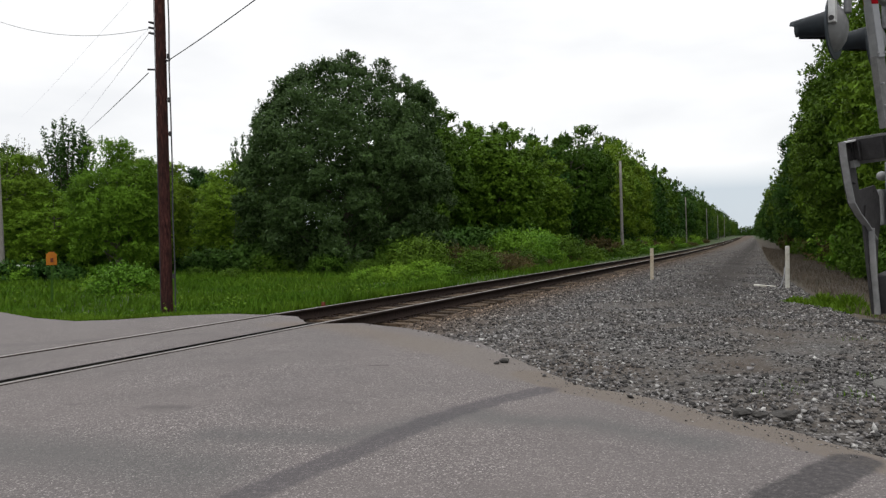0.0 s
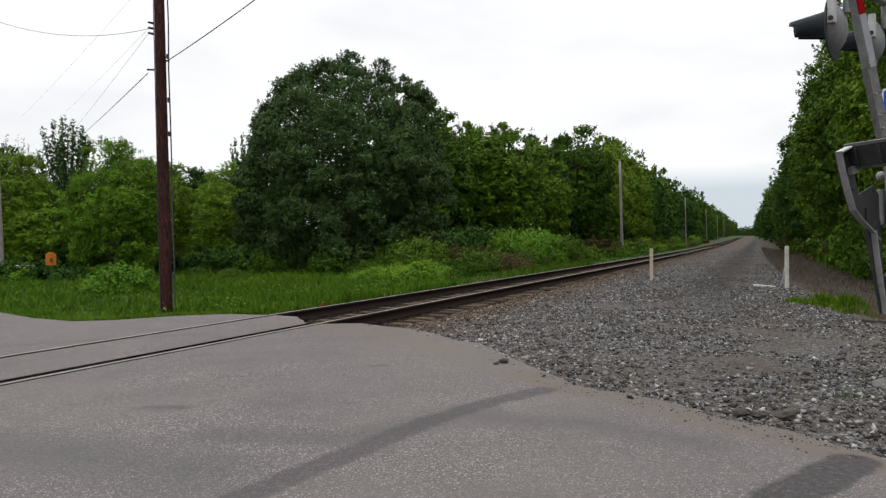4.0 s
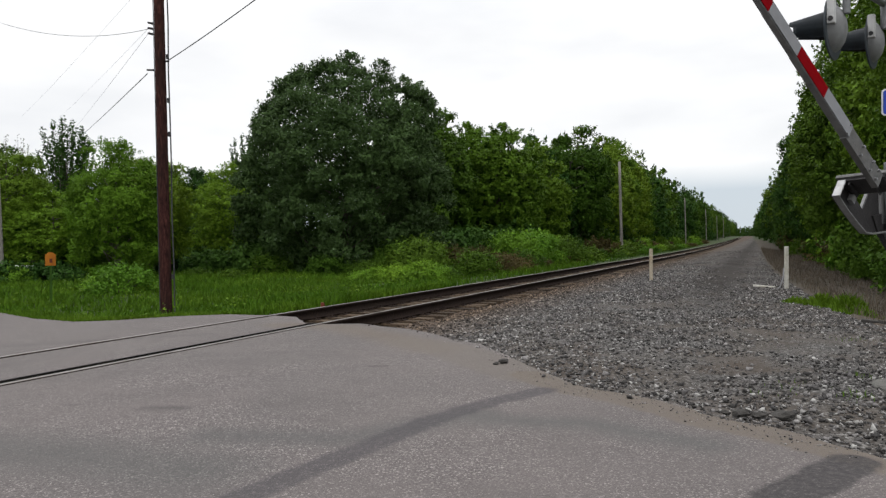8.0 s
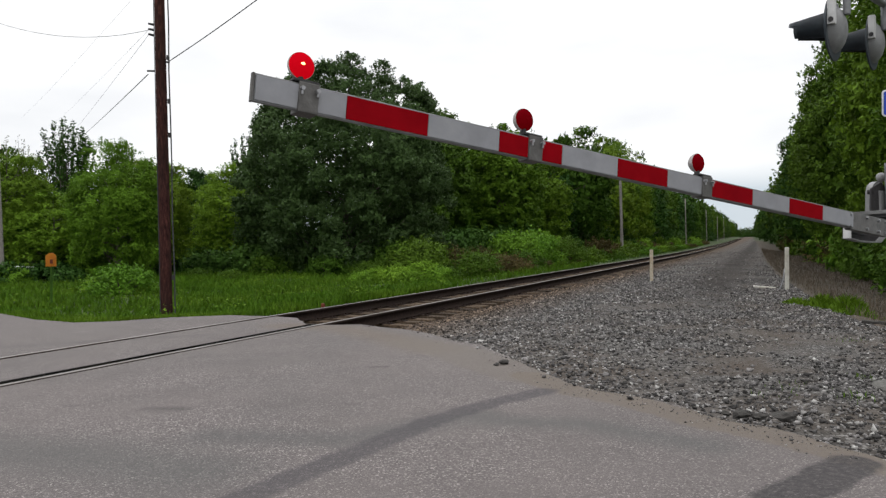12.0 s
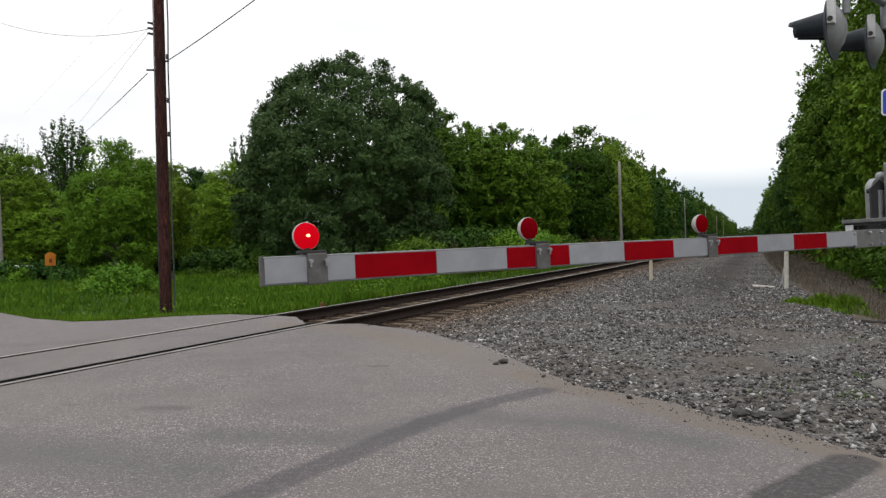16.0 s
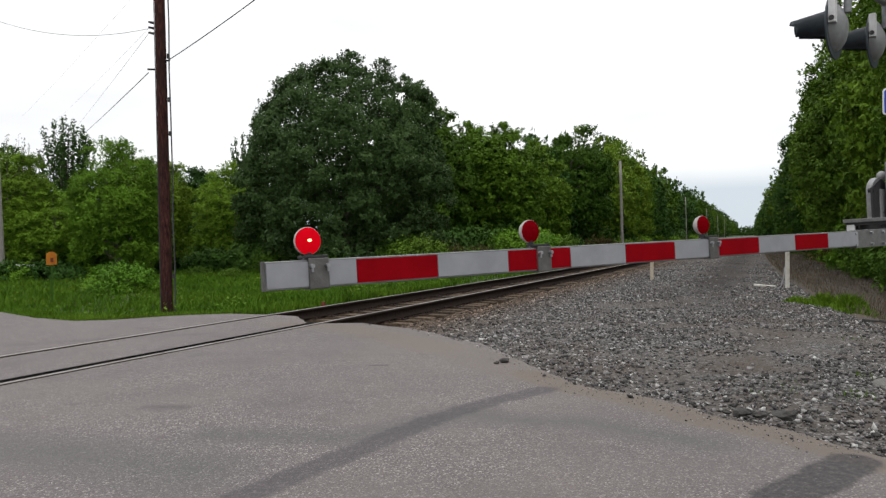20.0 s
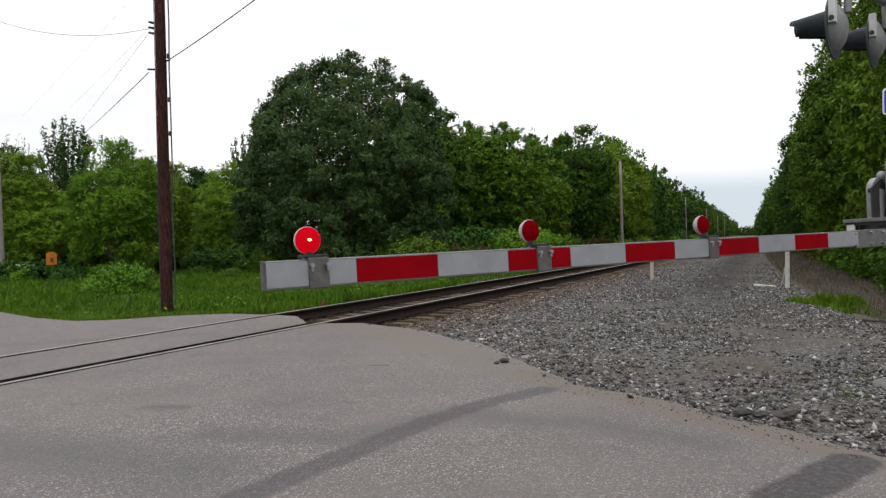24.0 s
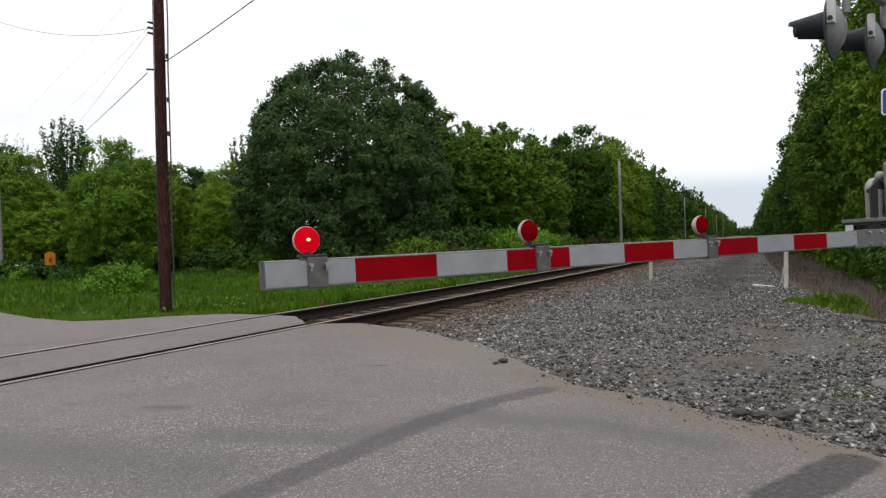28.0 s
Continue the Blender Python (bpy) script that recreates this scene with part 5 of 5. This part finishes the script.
def make_roadside():
    # creosoted pole by the far verge
    pole = make_pole("utility_pole", -5.762, 14.7, -.4, 11.5, .118, "pole", "dark red-brown creosoted utility pole in the grass", (-.14, 0))
    bm = tube(B(), [(.188 - .0122 * k + .010 * math.sin(2.3 * k), -.05, .2 + k) for k in range(11)], [.015] * 11, 8)
    part("conduit", bm, "wire", pole, "thin cable down the pole")
    bm = rod(B(), (-.112, -.05, .0), (-.232, -.05, 11), .009, seg=8)
    part("ground_wire", bm, "wire", pole)
    for z in (.95, 3.9, 4.6, 5.5):
        part("cable_clamp", box(B(), (.05, .06, .10), pose(.170 - .0122 * z, -.05, z), .01), "dark_metal", pole)
    for z in (5.98, 6.09, 6.20):
        part("insulator", rod(B(), (-.20, 0, z), (-.31, -.02, z + .02), .028, .02, 10), "dark_metal", pole)
    for x0, x, z in ((-.19, -.34, 5.24), (.02, .12, 5.42)):
        part("wire_bracket", rod(B(), (x0, 0, z), (x, -.02, z), .02, seg=8), "dark_metal", pole)
    make_pole("utility_pole", -18.72, 30.0, -.5, 8.6, .10, "grey_wood", "weathered grey utility pole behind the meadow", (-.28, 0))
    # line poles beside the track, every 70 m or so
    for u, v, h in ((72, -12.6, 9.6), (145, -12.6, 9.6), (218, -12.8, 9.8), (292, -12.8, 9.6), (365, -12.8, 9.6)):
        p = at_uv(u, v, -.5)
        make_pole("line_pole", p.x, p.y, p.z, h, .15 if u < 100 else .11, "grey_wood", "bare grey pole beside the railway", (-.2, 0))["group"] = "poles along the line"
    # orange marker sign
    sign = empty("marker_sign", pose(-10.3, 18.55, -.58, 0, 0, 22), label="small orange marker sign on a thin green post", category="sign")
    part("post", box(B(), (.05, .035, 1.5), pose(0, 0, .74), .004), "leaf_shade", sign)
    part("panel", box(B(), (.25, .012, .30), pose(0, -.025, 1.42), .004), "orange", sign, "orange panel")
    part("panel_tip", prism(B(), [(-.10, 0), (.10, 0), (.05, .05), (-.05, .05)], .012, pose(0, -.02, 1.57, 90, 0, 0)), "orange", sign)
    part("marking", box(B(), (.07, .004, .11), pose(.01, -.034, 1.40), .001), "red_paint", sign, "dark red bar on the panel")
    # red-capped stub beside the far rail
    stub = empty("capped_stub", pose(-2.35, 13.75, -.30), label="short white stub with a rusty red cap", category="marker")
    part("stem", rod(B(), (0, 0, 0), (0, 0, .22), .04, seg=12), "white", stub)
    part("cap", rod(B(), (0, 0, .22), (0, 0, .36), .048, .035, 12), "red_paint", stub, "rusty red cap")
    # overhead wires
    make_cable("wire", ray_at(266, 51, 14.7), ray_at(-250, -118, 17), .96, .005)
    make_cable("wire", ray_at(266, 56, 14.7), ray_at(118, 245, 60), .08, .004)
    make_cable("wire", ray_at(262, 130, 14.7), ray_at(136, 247, 60), .06, .010)
    make_cable("wire", ray_at(240, -10, 14.8), ray_at(38, 207, 62), .10, .0025)
    make_cable("wire", ray_at(266, 48, 14.75), ray_at(98, 214, 62), .10, .0025)
    make_cable("wire", ray_at(297, 108, 14.65), ray_at(640, -144, 8.5), .05, .009)


def make_rocks():
    rnd = np.random.default_rng(3)
    for x, y, s, label in ((.61, 7.08, .045, "small dark rock at the road edge"), (.52, 7.0, .026, "small dark rock at the road edge"),
                           (2.05, 4.86, .05, "dark lump of broken asphalt"), (2.15, 4.80, .04, "dark lump of broken asphalt"), (2.29, 4.74, .062, "dark lump of broken asphalt"),
                           (1.97, 4.93, .03, "dark lump of broken asphalt")):
        bm = B()
        bmesh.ops.create_icosphere(bm, subdivisions=2, radius=s)
        d = Vector(rnd.uniform(-9, 9, 3))
        for v in bm.verts:
            v.co *= 1 + .55 * noise.noise(v.co / s * 1.3 + d) + .25 * noise.noise(v.co / s * 3 + d)
            v.co.x *= 1.25
            v.co.z *= .6
        tagged(part("rock", bm, "rock"), label=label, category="rock").matrix_world = pose(x, y, -.004 + s * .55, 0, 0, rnd.uniform(0, 360))
    # dark timber scraps at the foot of the bank
    for x, y, z, a, w in ((7.15, 11.0, -.12, 20, .9), (7.0, 10.55, -.12, 75, .7), (6.8, 10.9, -.10, -30, .6)):
        bm = box(B(), (w, .12, .07), Matrix(), .012)
        tagged(part("timber_scrap", bm, "rock"), label="dark rotten timber scrap on the gravel", category="timber").matrix_world = pose(x, y, z, 4, 5, a)
    # pale broken board lying by the white post
    bm = box(B(), (.55, .10, .045), Matrix(), .01)
    tagged(part("board", bm, "post"), label="pale weathered board lying on the gravel", category="board").matrix_world = pose(8.64, 19.0, -.05, 3, 4, -25)


# ---------------------------------------------------------------- planting
class Stock:
    """One plant of a kind: set it out first, then copies of it."""
    def __init__(self, proto):
        self.proto, self.used = proto, False

    def put(self, x, y, z, scale=1.0, turn=0.0, tall=1.0, group=""):
        m = pose(x, y, z, 0, 0, turn) @ Matrix.Diagonal((scale, scale, scale * tall, 1))
        if not self.used:
            self.used = True
            self.proto.matrix_basis = m
            return tagged(self.proto, group=group)
        ob = copy_thing(self.proto, Matrix())
        ob.matrix_basis = m
        return tagged(ob, group=group)


def make_planting():
    rnd = random.Random(5)
    maple = make_tree("maple_tree", 21, 11.75, 5.6, -.9, "leaf_dark", 5200, 34, .135, "large round dark green maple tree at the meadow's edge", 250, .08, 2.45)
    maple.matrix_basis = pose(-5.35, 39.0, -.6, 0, 0, 40)
    a = Stock(make_tree("woodland_tree", 31, 12.5, 3.9, -.6, "leaf_mid", 900, 24, 0.26, "tall mid-green broadleaf tree in the wood's edge", 79, .18, 2.1))
    b = Stock(make_tree("woodland_tree", 32, 12.5, 3.7, -.6, "leaf_fresh", 900, 24, 0.26, "fresh green broadleaf tree in the wood's edge", 72, .18, 2.1))
    c = Stock(make_tree("woodland_tree", 33, 12.5, 4.1, -.6, "leaf_shade", 900, 24, 0.26, "dark green broadleaf tree in the wood's edge", 86, .18, 2.1))
    d = Stock(make_open_tree("poplar_tree", 34, 12, 1.9, 1.5, "leaf_shade", 26, 28, 14, .19, "slender open-crowned tree behind the thicket"))
    pale = Stock(make_open_tree("pale_tree", 44, 12, 2.6, 2.5, "leaf_pale", 30, 20, 5, .13, "thin pale half-bare tree behind the thicket"))
    fir = Stock(make_tree("fir_tree", 49, 7, 1.25, .3, "leaf_dark", 400, 24, 0.12, "narrow bluish dark evergreen behind the meadow", 30, 0.3, 1.5))
    e = Stock(make_tree("woodland_tree", 37, 12.5, 3.9, -.6, "leaf_fresh", 1300, 30, 0.18, "dense fresh green broadleaf tree above the ditch", 82, .18, 2.2))
    e2 = Stock(make_tree("woodland_tree", 38, 12.5, 3.9, -.6, "leaf_mid", 1300, 30, 0.18, "dense mid-green broadleaf tree above the ditch", 90, .18, 2.2))
    near = Stock(make_tree("woodland_tree", 50, 12.5, 3.9, -.6, "leaf_fresh", 3000, 36, 0.11, "dense fresh green broadleaf tree close above the ditch", 115, .18, 2.3))
    m1 = Stock(make_tree("thicket_tree", 39, 12.5, 4.2, -.6, "leaf_thicket", 1400, 30, 0.18, "low spreading fresh green tree in the thicket", 93, .18, 2.1))
    m2 = Stock(make_tree("thicket_tree", 40, 12.5, 4.2, -.6, "leaf_fresh", 1400, 30, 0.18, "low spreading mid-green tree in the thicket", 82, .18, 2.1))
    far = [Stock(make_tree("woodland_tree", 35, 12.5, 4.2, -.6, "leaf_mid", 220, 20, 0.46, "mid-green broadleaf tree far down the line", 46, .18, 2.1)),
           Stock(make_tree("woodland_tree", 36, 12.5, 4.4, -.6, "leaf_shade", 220, 20, 0.46, "dark green broadleaf tree far down the line", 50, .18, 2.1))]
    bush = [Stock(make_bush("bush", 41, 1.5, 1.5, "leaf_bush", 230, 26, .10, "bright green leafy bush in tall grass")), Stock(make_bush("bush", 42, 1.5, 1.7, "leaf_mid", 230, 26, .10, "mid-green leafy bush in tall grass")),
            Stock(make_bush("bush", 43, 1.5, 1.4, "leaf_brown", 210, 22, .10, "russet-tinged scrubby bush beside the meadow"))]
    low = [Stock(make_bush("shrub", 45, 1.5, 1.5, "leaf_mid", 130, 22, .17, "mid-green shrub along the line")), Stock(make_bush("shrub", 46, 1.5, 1.7, "leaf_bush", 130, 22, .17, "bright green shrub along the line")),
           Stock(make_bush("shrub", 47, 1.5, 1.4, "leaf_brown", 120, 20, .16, "russet-tinged shrub along the line"))]
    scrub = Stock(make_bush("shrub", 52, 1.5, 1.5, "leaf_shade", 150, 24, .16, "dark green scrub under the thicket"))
    dim = Stock(make_bush("shrub", 48, 1.5, 1.5, "leaf_mid", 340, 34, .09, "green shrub under the trees"))

    def spot(px, depth, z=-.45):
        return (px - 784) / FOCAL * depth, depth, z

    # meadow's edge, from the road towards the maple
    for kind, px, depth, scale, tall in ((m1, 208, 33, .54, 1.02), (m1, 95, 36, .60, .64), (m2, 12, 36, .62, .92), (m2, 262, 37, .56, .98), (d, 120, 60, 1.2, .89), (a, 0, 52, .75, 1.02),
                                         (c, 352, 50, .66, .92), (b, 305, 48, .66, .86), (m1, 415, 44, .60, .92), (d, 436, 47, .72, 1.06), (c, 385, 58, .75, .85), (a, -50, 40, .7, .9),
                                         (c, 230, 55, .8, .84), (c, 60, 62, .9, .7), (a, 760, 54, .9, 1.08), (b, 820, 62, .95, 1.10), (b, 470, 60, .8, .9), (pale, 28, 46, .80, .95), (fir, 385, 45, .95, 1.0), (fir, 365, 47, .8, 1.0), (d, 905, 80, .95, .84), (a, 870, 66, .95, 1.08)):
        x, y, z = spot(px, depth)
        kind.put(x, y, z, scale, rnd.uniform(0, 360), tall * .97, "trees round the meadow")
    for kind, px, depth, scale, tall in ((0, 212, 22.5, .80, .85), (0, 180, 23.5, .5, .85), (0, 250, 23, .45, .8), (0, 640, 28.5, .42, .8), (0, 668, 30, .45, .9), (0, 725, 28.5, .45, .8), (0, 778, 29, .5, .85), (0, 700, 29, .6, .75),
                                         (0, 750, 29.5, .7, .8), (1, 650, 33, .6, .8), (2, 790, 38, 1.0, 1.0), (0, 745, 37, 1.0, 1.05), (2, 850, 41, 1.0, .9), (0, 905, 43, 1.3, 1.15), (0, 950, 46, 1.3, 1.1),
                                         (1, 1000, 50, 1.2, 1.0), (2, 820, 40, .9, .9), (1, 410, 32, .5, .6), (1, 350, 34, .5, .6), (0, 22, 30, .6, .8), (1, 580, 34, .8, .8), (1, 480, 36, .8, .9)):
        x, y, z = spot(px, depth)
        bush[kind].put(x, y, z + .05, scale, rnd.uniform(0, 360), tall, "bushes in the meadow")
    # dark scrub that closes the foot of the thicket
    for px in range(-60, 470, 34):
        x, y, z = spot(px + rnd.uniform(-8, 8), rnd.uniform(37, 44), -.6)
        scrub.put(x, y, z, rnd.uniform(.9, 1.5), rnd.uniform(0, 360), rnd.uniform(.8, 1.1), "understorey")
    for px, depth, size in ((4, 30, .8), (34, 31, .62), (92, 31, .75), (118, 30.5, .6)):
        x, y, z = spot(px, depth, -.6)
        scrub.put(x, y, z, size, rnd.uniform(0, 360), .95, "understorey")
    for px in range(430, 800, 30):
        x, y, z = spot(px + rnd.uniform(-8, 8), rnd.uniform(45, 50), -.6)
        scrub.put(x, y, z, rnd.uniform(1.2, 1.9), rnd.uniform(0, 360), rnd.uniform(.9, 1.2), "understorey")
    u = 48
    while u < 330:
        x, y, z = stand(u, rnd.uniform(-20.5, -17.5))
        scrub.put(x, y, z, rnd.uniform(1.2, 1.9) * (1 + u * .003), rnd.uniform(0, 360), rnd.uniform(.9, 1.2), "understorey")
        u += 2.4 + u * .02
    # the woods close where the line curves away
    for v in (-21, -16, -11, -6.5, -2, 2.5):
        x, y, z = stand(905 + rnd.uniform(-12, 12), v)
        far[v > -8].put(x, y, z, 1.0, rnd.uniform(0, 360), rnd.uniform(.8, 1.0), "woods along the line")
        scrub.put(x + 1, y - 6, z - .3, 3.2, rnd.uniform(0, 360), .9, "understorey")
    # woods left of the line
    u = 50
    while u < 900:
        for row in range(2 if u < 200 else 1):
            v = -19.5 - 5.5 * row + rnd.uniform(-2, 2) - max(0, 64 - u) * .25
            x, y, z = stand(u + rnd.uniform(-2, 2), v)
            rnd.choice((a, b, b, c) if u < 130 and row == 0 else far).put(x, y, z, rnd.uniform(.95, 1.15), rnd.uniform(0, 360), rnd.uniform(.78, .90) * (1.08 + .36 * smooth_step(55, 100, u)), "woods along the line")
        u += 5.2 + u * .025
    # woods right of the line
    u = 21
    while u < 900:
        for row in range(2 if u < 120 else 1):
            v = (6.6 if u > 31 else 7.35) + 4.5 * row + rnd.uniform(-.7, .8)
            x, y, z = stand(u + rnd.uniform(-1.5, 1.5), v)
            rnd.choice(far if row else (near,) if u < 31 else (e, e2) if u < 55 else (a, b, c, c) if u < 110 else far).put(x, y, z, rnd.uniform(1.05, 1.2), rnd.uniform(0, 360), rnd.uniform(1.0, 1.15), "woods along the line")
        u += 4.8 + u * .025
    # understorey on both sides
    u = 14
    while u < 150:
        x, y, z = stand(u, rnd.uniform(4.9, 5.8))
        (dim if u < 40 else rnd.choice(low)).put(x, y, z, rnd.uniform(1.0, 1.7), rnd.uniform(0, 360), rnd.uniform(.9, 1.4), "understorey")
        u += 2.0 + u * .03
    u = 27
    while u < 210:
        x, y, z = stand(u, rnd.uniform(-12.8, -11.2))
        rnd.choice((bush[1], bush[1], bush[2], bush[2]) if u < 46 else low).put(x, y, z, rnd.uniform(.5, 1.0), rnd.uniform(0, 360), rnd.uniform(.55, .9), "understorey")
        x, y, z = stand(u + 1, rnd.uniform(-16.5, -13.5))
        rnd.choice((bush[1], bush[1], bush[2]) if u < 46 else low).put(x, y, z, rnd.uniform(.7, 1.35), rnd.uniform(0, 360), rnd.uniform(.7, 1.1), "understorey")
        u += 2.3 + u * .025


def make_car():
    """A white car parked far behind the thicket; only its upper half clears the grass."""
    car = empty("parked_car", pose(-20.0, 34.6, -1.12, 0, 0, 60), label="white car parked far behind the grass", category="car")
    hull = [(-2.1, .3), (2.1, .3), (2.15, .75), (1.3, .88), (.7, 1.36), (-1.1, 1.40), (-1.8, .95), (-2.15, .85)]
    part("body", prism(B(), hull, 1.6, pose(0, .8, 0, 90, 0, 0)), "car_paint", car)
    part("side_window", prism(B(), [(-1.4, .93), (1.05, .92), (.6, 1.28), (-1.0, 1.31)], .02, pose(0, -.79, 0, 90, 0, 0)), "glass_dark", car)
    for x in (-1.3, 1.35):
        for y in (-.74, .74):
            part("wheel", rod(B(), (x, y - .1, .32), (x, y + .1, .32), .32, seg=18), "tyre_and_shade", car)


make_ground()
make_road()
make_gravel()
make_bank()
make_signal()
gate_arm = make_gate_arm()
make_posts()
make_roadside()
make_rocks()
make_car()
make_planting()
make_grass()
make_track()


def motions():
    rows = [(0, 79), (2.6, 79), (3, 77.4), (3.5, 74.4), (5.5, 59.7), (7, 47.1), (8, 38.8), (9, 30.7), (10, 22.6), (11, 14.4), (11.5, 10.3),
            (12, 6.18), (12.5, 4.9), (13.2, 2.0), (13.7, -.6), (14.1, -1.9), (14.36, -1.32)]
    # the springy arm nods about its rest for some six seconds
    for k in range(23):
        late = .2665 * k
        swing = .275 * math.exp(-.17 * late) * min(1, (6.2 - late) / 2.2)
        rows.append((14.63 + late, -1.6 + (swing if k % 2 else -swing)))
    rows += [(21, -1.62), (28, -1.6)]
    walk(gate_arm, [(t, gate_pose(lift)) for t, lift in rows])


motions()
